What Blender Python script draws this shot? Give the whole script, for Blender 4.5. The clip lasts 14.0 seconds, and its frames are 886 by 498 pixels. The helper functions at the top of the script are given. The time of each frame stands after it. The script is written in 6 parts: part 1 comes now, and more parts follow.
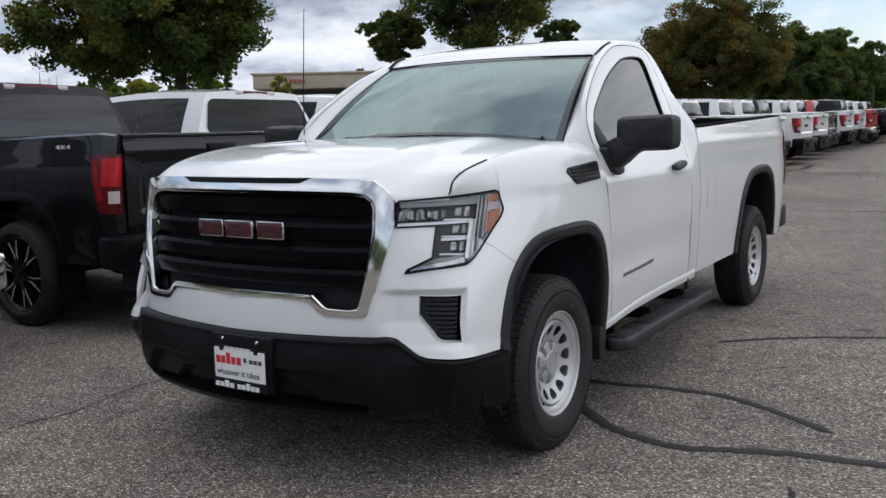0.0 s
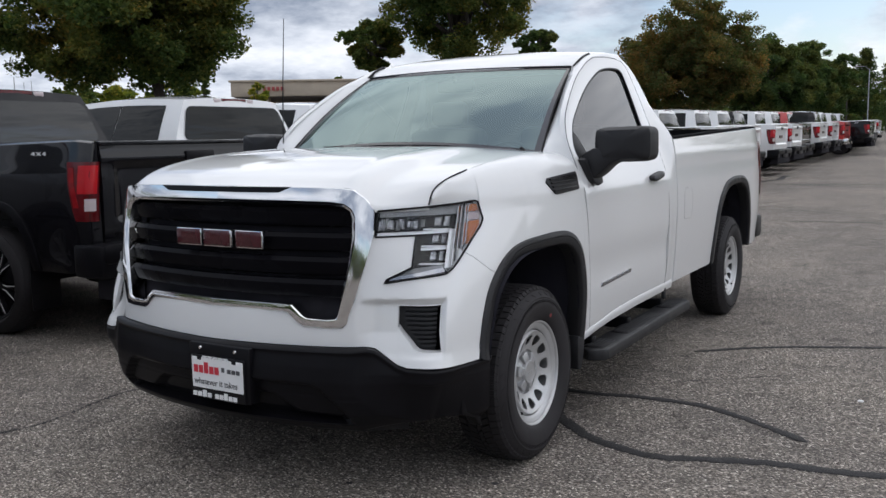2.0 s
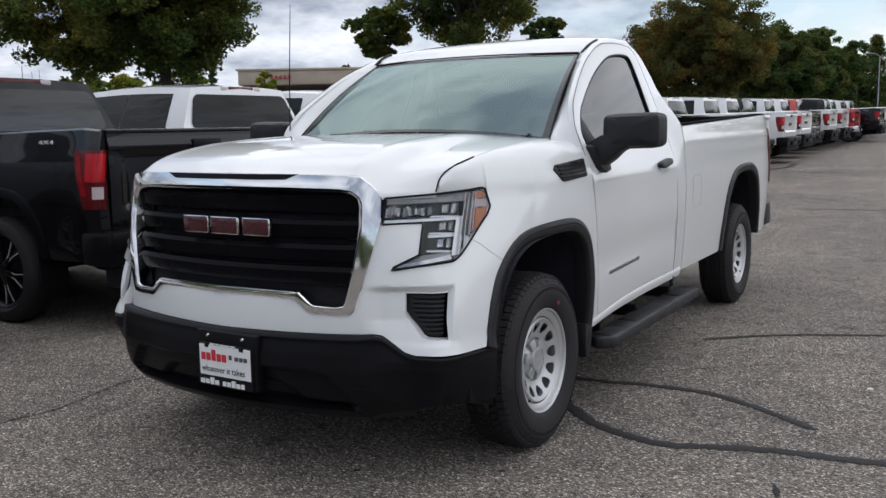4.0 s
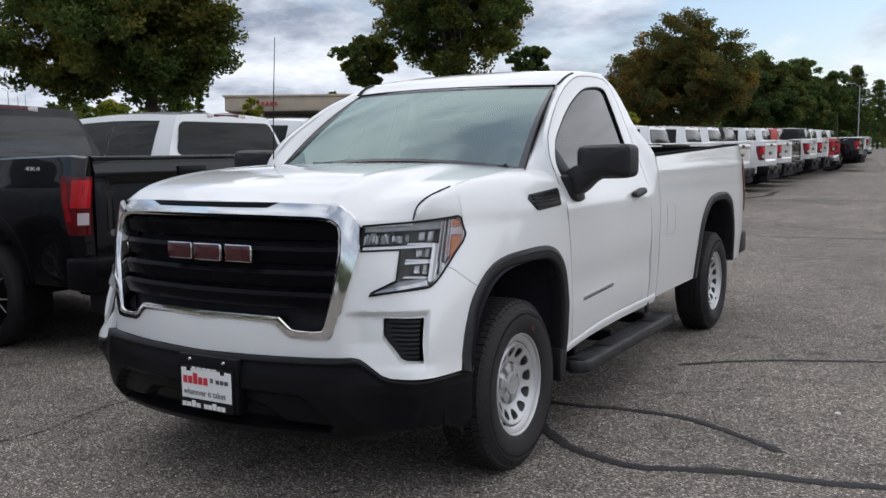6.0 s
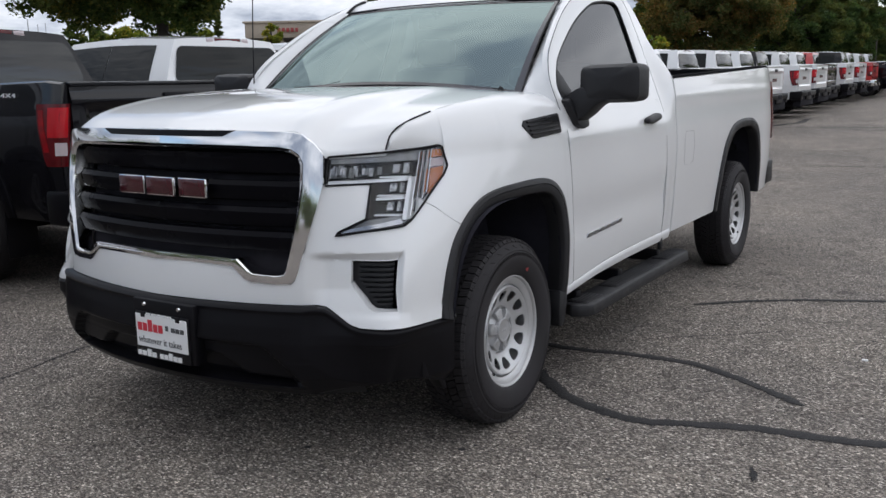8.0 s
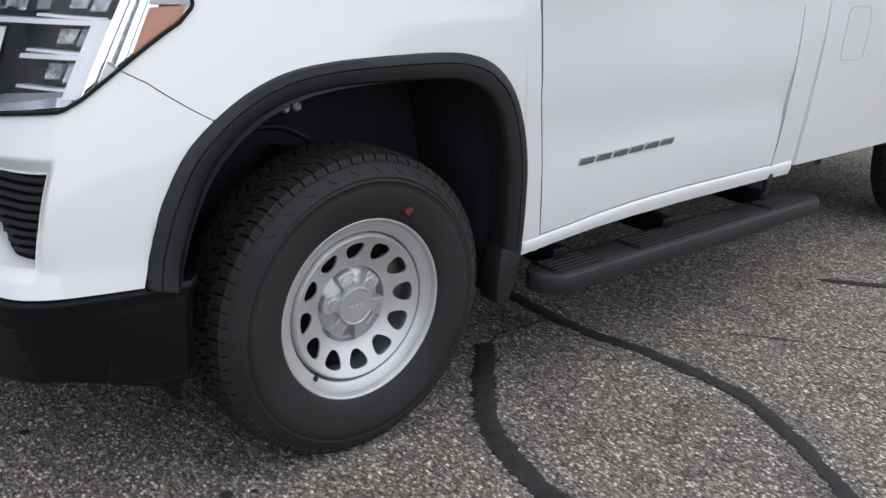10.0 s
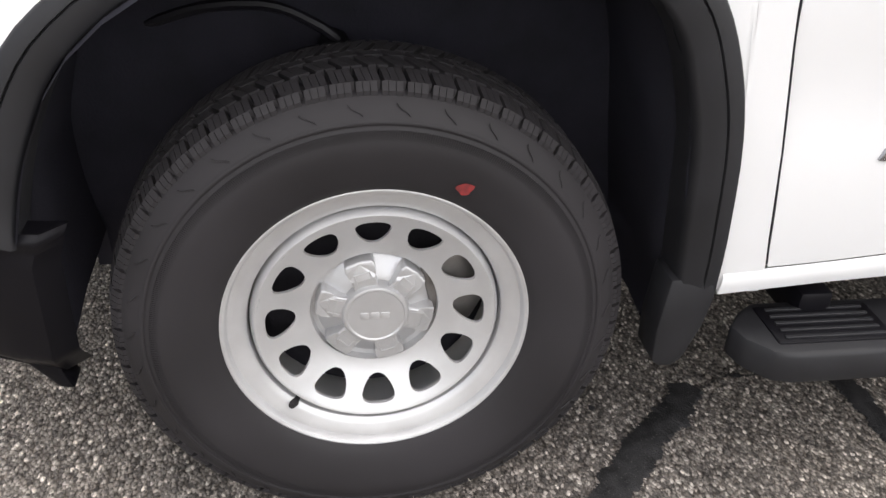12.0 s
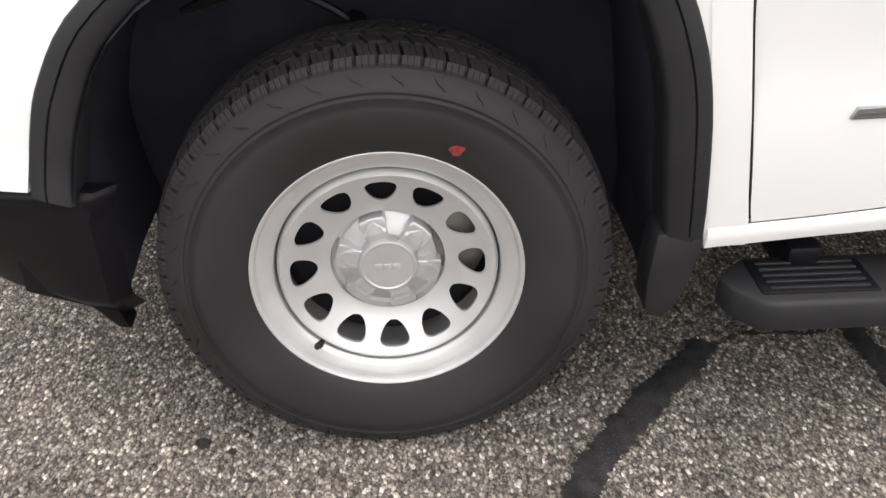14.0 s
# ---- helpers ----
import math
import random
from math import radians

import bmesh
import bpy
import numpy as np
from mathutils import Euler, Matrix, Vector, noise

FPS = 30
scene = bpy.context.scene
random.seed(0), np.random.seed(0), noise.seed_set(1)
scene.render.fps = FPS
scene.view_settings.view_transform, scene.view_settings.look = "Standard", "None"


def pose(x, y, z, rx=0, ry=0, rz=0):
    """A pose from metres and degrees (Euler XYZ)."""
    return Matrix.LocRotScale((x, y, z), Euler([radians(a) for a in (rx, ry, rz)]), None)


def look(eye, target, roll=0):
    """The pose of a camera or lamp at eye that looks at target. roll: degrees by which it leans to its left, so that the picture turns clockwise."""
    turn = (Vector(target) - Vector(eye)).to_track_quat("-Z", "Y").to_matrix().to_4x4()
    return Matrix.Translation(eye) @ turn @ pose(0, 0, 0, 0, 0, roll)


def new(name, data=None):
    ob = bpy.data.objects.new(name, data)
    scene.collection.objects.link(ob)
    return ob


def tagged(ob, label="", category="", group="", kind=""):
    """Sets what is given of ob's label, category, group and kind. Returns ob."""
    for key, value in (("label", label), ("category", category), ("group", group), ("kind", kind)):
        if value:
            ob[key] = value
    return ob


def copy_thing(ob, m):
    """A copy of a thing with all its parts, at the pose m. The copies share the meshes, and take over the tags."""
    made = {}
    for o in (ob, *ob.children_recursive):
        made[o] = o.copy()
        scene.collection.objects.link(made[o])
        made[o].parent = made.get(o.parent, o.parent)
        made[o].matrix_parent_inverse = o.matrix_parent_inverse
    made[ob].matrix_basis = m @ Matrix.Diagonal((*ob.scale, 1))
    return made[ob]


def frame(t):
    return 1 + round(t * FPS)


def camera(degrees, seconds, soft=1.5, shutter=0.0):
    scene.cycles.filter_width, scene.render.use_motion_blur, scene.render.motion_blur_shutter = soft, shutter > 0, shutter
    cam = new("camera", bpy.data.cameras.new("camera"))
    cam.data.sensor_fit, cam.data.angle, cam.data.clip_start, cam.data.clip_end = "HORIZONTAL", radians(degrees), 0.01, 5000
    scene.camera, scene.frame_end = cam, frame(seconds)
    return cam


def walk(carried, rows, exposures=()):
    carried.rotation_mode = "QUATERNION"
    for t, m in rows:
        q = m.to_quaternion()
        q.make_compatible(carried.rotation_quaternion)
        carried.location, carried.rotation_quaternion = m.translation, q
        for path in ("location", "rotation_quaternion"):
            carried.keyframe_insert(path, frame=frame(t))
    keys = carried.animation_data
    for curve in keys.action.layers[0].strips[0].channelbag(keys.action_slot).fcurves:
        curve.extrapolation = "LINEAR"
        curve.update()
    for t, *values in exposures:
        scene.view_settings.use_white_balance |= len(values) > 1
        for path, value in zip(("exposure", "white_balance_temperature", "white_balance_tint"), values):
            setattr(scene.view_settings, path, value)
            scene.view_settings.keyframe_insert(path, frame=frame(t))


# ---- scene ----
cam = camera(53.3, 14.0)
PATH = [
    (0, (2.573, -3.415, 1.405), (1.503, -1.746, 1.136), -1.4),
    (0.5, (2.569, -3.43, 1.405), (1.5, -1.76, 1.142), -0.7),
    (1, (2.572, -3.423, 1.406), (1.551, -1.722, 1.155), -0.4),
    (1.5, (2.572, -3.417, 1.412), (1.567, -1.705, 1.173), -0.7),
    (2, (2.57, -3.422, 1.411), (1.542, -1.725, 1.16), -1.0),
    (2.5, (2.57, -3.414, 1.407), (1.529, -1.729, 1.131), -1.6),
    (4.8, (2.553, -3.412, 1.402), (1.526, -1.717, 1.13), -0.4),
    (5, (2.546, -3.422, 1.398), (1.532, -1.717, 1.14), -0.1),
    (5.5, (2.55, -3.436, 1.404), (1.539, -1.727, 1.165), 0.1),
    (6, (2.654, -3.486, 1.42), (1.637, -1.778, 1.202), -0.8),
    (6.5, (2.769, -3.574, 1.422), (1.715, -1.889, 1.199), -1.4),
    (7, (2.791, -3.574, 1.417), (1.698, -1.919, 1.159), -1.8),
    (7.5, (2.728, -3.407, 1.39), (1.623, -1.769, 1.083), -1.3),
    (8, (2.606, -3.066, 1.392), (1.547, -1.411, 1.016), -1.1),
    (8.2, (2.604, -2.901, 1.363), (1.565, -1.239, 0.965), -1.1),
    (10.3, (2.481, -0.913, 1.255), (1.003, 0.188, 0.478), 4.2),
    (10.5, (2.416, -0.772, 1.27), (0.891, 0.214, 0.432), 4.6),
    (11, (2.32, -0.437, 1.226), (0.699, 0.284, 0.303), 3.6),
    (11.5, (2.122, -0.226, 1.179), (0.442, 0.275, 0.215), 3.8),
    (12, (2.013, -0.103, 1.169), (0.337, 0.215, 0.126), 3.8),
    (12.5, (2.114, -0.037, 1.199), (0.433, 0.121, 0.126), 3.0),
    (13, (2.178, -0.001, 1.206), (0.483, 0.077, 0.147), 2.2),
    (13.5, (2.183, 0.006, 1.208), (0.497, 0.064, 0.134), 1.2),
    (14, (2.175, 0.028, 1.215), (0.496, 0.124, 0.132), -0.3),
]
walk(cam, [(t, look(eye, target, roll)) for t, eye, target, roll in PATH], [(0, 0.13, 6290, 11), (8, 0.13, 6290, 11), (10.4, 0.70, 6250, 10), (11, 0.92, 6520, 11), (12.2, 1.36, 6850, 12), (14, 1.30, 7000, 12)])

# ---- world, sun, exposure ----
world = bpy.data.worlds.new("sky")
scene.world = world
world.use_nodes = True
wn, wl = world.node_tree.nodes, world.node_tree.links
wn.clear()
w_out = wn.new("ShaderNodeOutputWorld")
w_bg = wn.new("ShaderNodeBackground")
w_sky = wn.new("ShaderNodeTexSky")
w_sky.sky_type, w_sky.sun_disc = "NISHITA", False
SUN_EL, SUN_AZ = radians(48), radians(40)
w_sky.sun_elevation, w_sky.sun_rotation = SUN_EL, SUN_AZ
w_sky.altitude, w_sky.air_density, w_sky.dust_density = 100, 1.0, 1.5
w_co = wn.new("ShaderNodeTexCoord")
w_sep = wn.new("ShaderNodeSeparateXYZ")
wl.new(w_co.outputs["Generated"], w_sep.inputs[0])
# clouds lie on a flat layer: the direction is divided by its height
w_h = wn.new("ShaderNodeMath"); w_h.operation = "MAXIMUM"; w_h.inputs[1].default_value = 0.0
wl.new(w_sep.outputs["Z"], w_h.inputs[0])
w_h2 = wn.new("ShaderNodeMath"); w_h2.operation = "ADD"; w_h2.inputs[1].default_value = 0.26
wl.new(w_h.outputs[0], w_h2.inputs[0])
w_dx = wn.new("ShaderNodeMath"); w_dx.operation = "DIVIDE"
w_dy = wn.new("ShaderNodeMath"); w_dy.operation = "DIVIDE"
wl.new(w_sep.outputs["X"], w_dx.inputs[0]); wl.new(w_h2.outputs[0], w_dx.inputs[1])
wl.new(w_sep.outputs["Y"], w_dy.inputs[0]); wl.new(w_h2.outputs[0], w_dy.inputs[1])
w_comb = wn.new("ShaderNodeCombineXYZ")
wl.new(w_dx.outputs[0], w_comb.inputs["X"]); wl.new(w_dy.outputs[0], w_comb.inputs["Y"])
w_comb.inputs["Z"].default_value = 3.7
w_n1 = wn.new("ShaderNodeTexNoise")
w_n1.inputs["Scale"].default_value, w_n1.inputs["Detail"].default_value, w_n1.inputs["Roughness"].default_value = 1.15, 9, 0.56
w_n1.inputs["Distortion"].default_value = 0.25
wl.new(w_comb.outputs[0], w_n1.inputs["Vector"])
w_cover = wn.new("ShaderNodeValToRGB")
w_cover.color_ramp.elements[0].position, w_cover.color_ramp.elements[1].position = 0.36, 0.46
wl.new(w_n1.outputs["Fac"], w_cover.inputs[0])
w_n2 = wn.new("ShaderNodeTexNoise")
w_n2.inputs["Scale"].default_value, w_n2.inputs["Detail"].default_value = 2.3, 8
w_n2.inputs["Roughness"].default_value = 0.62
w_off = wn.new("ShaderNodeVectorMath"); w_off.operation = "ADD"; w_off.inputs[1].default_value = (4.3, 1.1, 2.0)
wl.new(w_comb.outputs[0], w_off.inputs[0]); wl.new(w_off.outputs[0], w_n2.inputs["Vector"])
w_tone = wn.new("ShaderNodeValToRGB")
e = w_tone.color_ramp.elements
e[0].position, e[0].color = 0.31, (2.2, 2.55, 3.2, 1)
e[1].position, e[1].color = 0.64, (7.0, 7.15, 7.4, 1)
e2 = w_tone.color_ramp.elements.new(0.5); e2.color = (5.2, 5.5, 6.0, 1)
# bright low over the horizon, a dark layer above that
w_low = wn.new("ShaderNodeValToRGB")
lows = ((0.0, 0.53), (0.065, 0.525), (0.095, 0.51), (0.125, 0.43), (0.25, 0.42), (0.5, 0.435), (0.72, 0.54), (1.0, 0.62))
while len(w_low.color_ramp.elements) < len(lows):
    w_low.color_ramp.elements.new(0.5)
for el, (p, v) in zip(w_low.color_ramp.elements, lows):
    el.position, el.color = p, (v, v, v, 1)
w_wob = wn.new("ShaderNodeMath"); w_wob.operation = "MULTIPLY_ADD"; w_wob.inputs[1].default_value = 0.20
wl.new(w_n1.outputs["Fac"], w_wob.inputs[0])
w_wob2 = wn.new("ShaderNodeMath"); w_wob2.operation = "ADD"; w_wob2.inputs[1].default_value = -0.10
wl.new(w_h.outputs[0], w_wob2.inputs[0]); wl.new(w_wob2.outputs[0], w_wob.inputs[2])
wl.new(w_wob.outputs[0], w_low.inputs[0])
w_low2 = wn.new("ShaderNodeMath"); w_low2.operation = "SUBTRACT"; w_low2.inputs[1].default_value = 0.5
wl.new(w_low.outputs["Color"], w_low2.inputs[0])
w_sum = wn.new("ShaderNodeMath"); w_sum.operation = "ADD"
wl.new(w_low2.outputs[0], w_sum.inputs[0]); wl.new(w_n2.outputs["Fac"], w_sum.inputs[1])
# smaller billows, drawn out across the wind
w_str = wn.new("ShaderNodeMapping"); w_str.inputs["Scale"].default_value = (2.6, 2.6, 11.0); w_str.inputs["Rotation"].default_value = (0, 0, 0.5)
wl.new(w_co.outputs["Generated"], w_str.inputs["Vector"])
w_n3 = wn.new("ShaderNodeTexNoise")
w_n3.inputs["Scale"].default_value, w_n3.inputs["Detail"].default_value, w_n3.inputs["Roughness"].default_value = 1.25, 6, 0.55
wl.new(w_str.outputs[0], w_n3.inputs["Vector"])
w_bil = wn.new("ShaderNodeMath"); w_bil.operation = "MULTIPLY_ADD"; w_bil.inputs[1].default_value, w_bil.inputs[2].default_value = 0.62, -0.31
wl.new(w_n3.outputs["Fac"], w_bil.inputs[0])
w_sum2 = wn.new("ShaderNodeMath"); w_sum2.operation = "ADD"
wl.new(w_sum.outputs[0], w_sum2.inputs[0]); wl.new(w_bil.outputs[0], w_sum2.inputs[1])
wl.new(w_sum2.outputs[0], w_tone.inputs[0])
w_mix = wn.new("ShaderNodeMix"); w_mix.data_type = "RGBA"
wl.new(w_cover.outputs["Color"], w_mix.inputs["Factor"])
wl.new(w_sky.outputs[0], w_mix.inputs["A"]); wl.new(w_tone.outputs["Color"], w_mix.inputs["B"])
wl.new(w_mix.outputs["Result"], w_bg.inputs["Color"])
w_bg.inputs["Strength"].default_value = 0.133
wl.new(w_bg.outputs[0], w_out.inputs["Surface"])

sun = new("sun", bpy.data.lights.new("sun", "SUN"))
sun.data.energy, sun.data.angle, sun.data.color = 1.5, radians(150), (1.0, 0.96, 0.90)
sun.matrix_world = look((0, 0, 30), (0 - 30 * math.sin(SUN_AZ) / math.tan(SUN_EL), 0 - 30 * math.cos(SUN_AZ) / math.tan(SUN_EL), 0))


# ---- materials ----
def material(name, base, rough=0.5, metal=0.0, coat=0.0, spec=0.5):
    m = bpy.data.materials.new(name)
    m.use_nodes = True
    b = m.node_tree.nodes["Principled BSDF"]
    b.inputs["Base Color"].default_value = (*base, 1)
    b.inputs["Roughness"].default_value = rough
    b.inputs["Metallic"].default_value = metal
    b.inputs["Coat Weight"].default_value = coat
    b.inputs["Coat Roughness"].default_value = 0.03
    b.inputs["Specular IOR Level"].default_value = spec
    return m


def noise_node(m, scale, detail=4.0, rough=0.55, coords="Object"):
    n, l = m.node_tree.nodes, m.node_tree.links
    co = n.new("ShaderNodeTexCoord")
    t = n.new("ShaderNodeTexNoise")
    t.inputs["Scale"].default_value, t.inputs["Detail"].default_value, t.inputs["Roughness"].default_value = scale, detail, rough
    l.new(co.outputs[coords], t.inputs["Vector"])
    return t


def ramp(m, source, stops):
    n, l = m.node_tree.nodes, m.node_tree.links
    r = n.new("ShaderNodeValToRGB")
    els = r.color_ramp.elements
    while len(els) < len(stops):
        els.new(0.5)
    for el, (p, c) in zip(els, stops):
        el.position = p
        el.color = (*c, 1) if len(c) == 3 else c
    l.new(source, r.inputs[0])
    return r


def mixed(m, a, b, fac, mode="MIX"):
    n, l = m.node_tree.nodes, m.node_tree.links
    x = n.new("ShaderNodeMix")
    x.data_type, x.blend_type = "RGBA", mode
    for sock, v in (("Factor", fac), ("A", a), ("B", b)):
        if isinstance(v, (int, float)):
            x.inputs[sock].default_value = v if sock == "Factor" else (v, v, v, 1)
        elif isinstance(v, tuple):
            x.inputs[sock].default_value = (*v, 1)
        else:
            l.new(v, x.inputs[sock])
    return x.outputs["Result"]


def bumped(m, source, strength, distance):
    n, l = m.node_tree.nodes, m.node_tree.links
    b = n.new("ShaderNodeBump")
    b.inputs["Strength"].default_value, b.inputs["Distance"].default_value = strength, distance
    l.new(source, b.inputs["Height"])
    l.new(b.outputs[0], n["Principled BSDF"].inputs["Normal"])
    return b


def surface(name, base, rough=0.5, metal=0.0, coat=0.0, spec=0.5, vary=0.12, scale=3.0, grain=120.0, relief=0.15, depth=0.001):
    """A paint, plastic or metal with slow stains, fine grain and a little unevenness of gloss."""
    m = material(name, base, rough, metal, coat, spec)
    l, p = m.node_tree.links, m.node_tree.nodes["Principled BSDF"]
    slow, fine = noise_node(m, scale, 5), noise_node(m, grain, 3)
    dark = tuple(c * (1 - vary) for c in base)
    lite = tuple(min(1, c * (1 + vary)) for c in base)
    c = ramp(m, slow.outputs["Fac"], [(0.22, dark), (0.78, lite)])
    c.color_ramp.interpolation = "EASE"
    l.new(c.outputs[0], p.inputs["Base Color"])
    r = ramp(m, slow.outputs["Fac"], [(0.22, (rough * 0.85,) * 3), (0.78, (min(1, rough * 1.2),) * 3)])
    r.color_ramp.interpolation = "EASE"
    l.new(r.outputs[0], p.inputs["Roughness"])
    if relief:
        bumped(m, fine.outputs["Fac"], relief, depth)
    return m


def glass(name, tint, haze=0.0, ior=1.6, shine=(1, 1, 1)):
    """A thin pane: it lets light through, tinted, and mirrors by Fresnel."""
    m = bpy.data.materials.new(name)
    m.use_nodes = True
    n, l = m.node_tree.nodes, m.node_tree.links
    n.clear()
    out, mix, tr, gl, fr = (n.new("ShaderNode" + k) for k in ("OutputMaterial", "MixShader", "BsdfTransparent", "BsdfGlossy", "Fresnel"))
    tr.inputs["Color"].default_value = (*tint, 1)
    gl.inputs["Roughness"].default_value = haze
    gl.inputs["Color"].default_value = (*shine, 1)
    fr.inputs["IOR"].default_value = ior
    l.new(fr.outputs[0], mix.inputs[0]); l.new(tr.outputs[0], mix.inputs[1]); l.new(gl.outputs[0], mix.inputs[2])
    l.new(mix.outputs[0], out.inputs["Surface"])
    return m


WHITE = surface("white_paint", (0.73, 0.735, 0.74), 0.32, coat=1.0, vary=0.015, scale=2.0, grain=900, relief=0.02, depth=0.0002)
BLACK_PAINT = surface("black_paint", (0.0055, 0.0053, 0.0070), 0.22, coat=0.6, spec=0.1, vary=0.2, scale=2.0, relief=0)
RED_PAINT = surface("red_paint", (0.42, 0.02, 0.02), 0.3, coat=1.0, vary=0.08, scale=2.0, relief=0)
SILVER_PAINT = surface("silver_paint", (0.50, 0.51, 0.53), 0.3, metal=0.6, coat=1.0, vary=0.05, scale=2.0, relief=0)
GREY_PAINT = surface("grey_paint", (0.05, 0.053, 0.06), 0.3, metal=0.4, coat=1.0, vary=0.08, scale=2.0, relief=0)
PLASTIC = surface("black_plastic", (0.013, 0.013, 0.015), 0.5, spec=0.35, vary=0.22, scale=7.0, grain=1400, relief=0.35, depth=0.0004)
SATIN = surface("satin_black", (0.0055, 0.0052, 0.0068), 0.36, spec=0.15, vary=0.2, scale=6.0, grain=900, relief=0.1, depth=0.0003)
GLOSS = surface("gloss_black", (0.008, 0.0077, 0.0095), 0.28, spec=0.22, vary=0.2, relief=0)
DARK = surface("dark_underbody", (0.019, 0.018, 0.022), 0.85, spec=0.12, vary=0.4, scale=9, grain=200, relief=0.4, depth=0.002)
GRILLE = surface("grille_black", (0.0050, 0.0048, 0.0066), 0.26, spec=0.05, vary=0.2, relief=0)
CHROME = surface("chrome", (0.80, 0.80, 0.81), 0.06, metal=1.0, vary=0.03, relief=0)
CHROME_DARK = surface("smoked_chrome", (0.42, 0.42, 0.44), 0.12, metal=1.0, vary=0.05, relief=0)
LAMP_GREY = surface("lamp_reflector", (0.46, 0.465, 0.48), 0.10, metal=1.0, vary=0.6, scale=45, grain=130, relief=0.7, depth=0.006)
LAMP_GUIDE = surface("lamp_light_guide", (0.21, 0.215, 0.225), 0.16, coat=1.0, vary=0.25, scale=30, grain=160, relief=0.4, depth=0.002)
LAMP_BAR = surface("lamp_strip", (0.74, 0.75, 0.77), 0.35, metal=0.5, vary=0.1, relief=0)
CAP_SILVER = surface("cap_silver", (0.46, 0.46, 0.465), 0.32, metal=0.5, vary=0.06, scale=20, grain=700, relief=0.08, depth=0.0004)
BEDLINER = surface("bed_liner", (0.006, 0.006, 0.007), 0.95, spec=0.02, vary=0.3, scale=12, grain=600, relief=0.3)
STEEL = surface("silver_wheel_paint", (0.52, 0.52, 0.525), 0.36, metal=0.5, vary=0.07, scale=14, grain=700, relief=0.06, depth=0.0004)
RUSTY = surface("worn_brake_steel", (0.20, 0.19, 0.18), 0.5, metal=0.8, vary=0.3, scale=20, grain=300, relief=0.2)
AMBER = surface("amber_reflector", (0.47, 0.145, 0.035), 0.18, coat=1.0, vary=0.06, grain=500, relief=0.3)
RED_LENS = surface("red_lens", (0.085, 0.002, 0.004), 0.14, coat=0.1, spec=0.35, vary=0.35, scale=9, grain=260, relief=0.2)
CLEAR_LENS = surface("white_lens", (0.52, 0.44, 0.45), 0.15, coat=1.0, vary=0.05, grain=260, relief=0.2)
LOGO_RED = surface("logo_red", (0.055, 0.005, 0.010), 0.25, coat=0.4, vary=0.06, relief=0)
PAPER = surface("plate_white", (0.78, 0.78, 0.78), 0.4, vary=0.03, scale=20, relief=0)
INK_RED = surface("plate_red", (0.55, 0.03, 0.05), 0.4, vary=0.05, relief=0)
INK_GREY = surface("plate_grey", (0.08, 0.08, 0.085), 0.5, vary=0.05, relief=0)
CLOTH = surface("grey_upholstery", (0.030, 0.032, 0.035), 0.9, vary=0.2, scale=8, grain=500, relief=0.4)
LINER = surface("fender_liner", (0.022, 0.0215, 0.029), 0.85, spec=0.15, vary=0.3, scale=9, grain=200, relief=0.4, depth=0.002)
MACHINED = surface("machined_spokes", (0.70, 0.70, 0.71), 0.35, metal=0.3, vary=0.05, relief=0)
RUBBER = surface("tyre_rubber", (0.0196, 0.0178, 0.0196), 0.66, spec=0.3, vary=0.25, scale=5, grain=350, relief=0.15, depth=0.0006)
TAR = surface("crack_sealer", (0.026, 0.025, 0.026), 0.75, spec=0.25, vary=0.6, scale=30, grain=240, relief=0.9, depth=0.003)
tar_spec = noise_node(TAR, 260, 3, 0.7)
tar_dots = ramp(TAR, tar_spec.outputs["Fac"], [(0.60, (0, 0, 0)), (0.70, (1, 1, 1))])
tar_from = TAR.node_tree.nodes["Principled BSDF"].inputs["Base Color"].links[0].from_socket
TAR.node_tree.links.new(mixed(TAR, tar_from, (0.13, 0.125, 0.115), tar_dots.outputs[0]), TAR.node_tree.nodes["Principled BSDF"].inputs["Base Color"])
WINDSCREEN = glass("windscreen_glass", (0.14, 0.17, 0.165), ior=2.75, shine=(.80, 1.0, .985))
TINTED = glass("tinted_glass", (0.10, 0.12, 0.12), ior=1.9)
FRIT = surface("windscreen_frit", (0.022, 0.021, 0.025), 0.10, spec=0.9, vary=0.1, relief=0)
LENS = glass("lamp_lens", (0.93, 0.94, 0.95), ior=1.4)


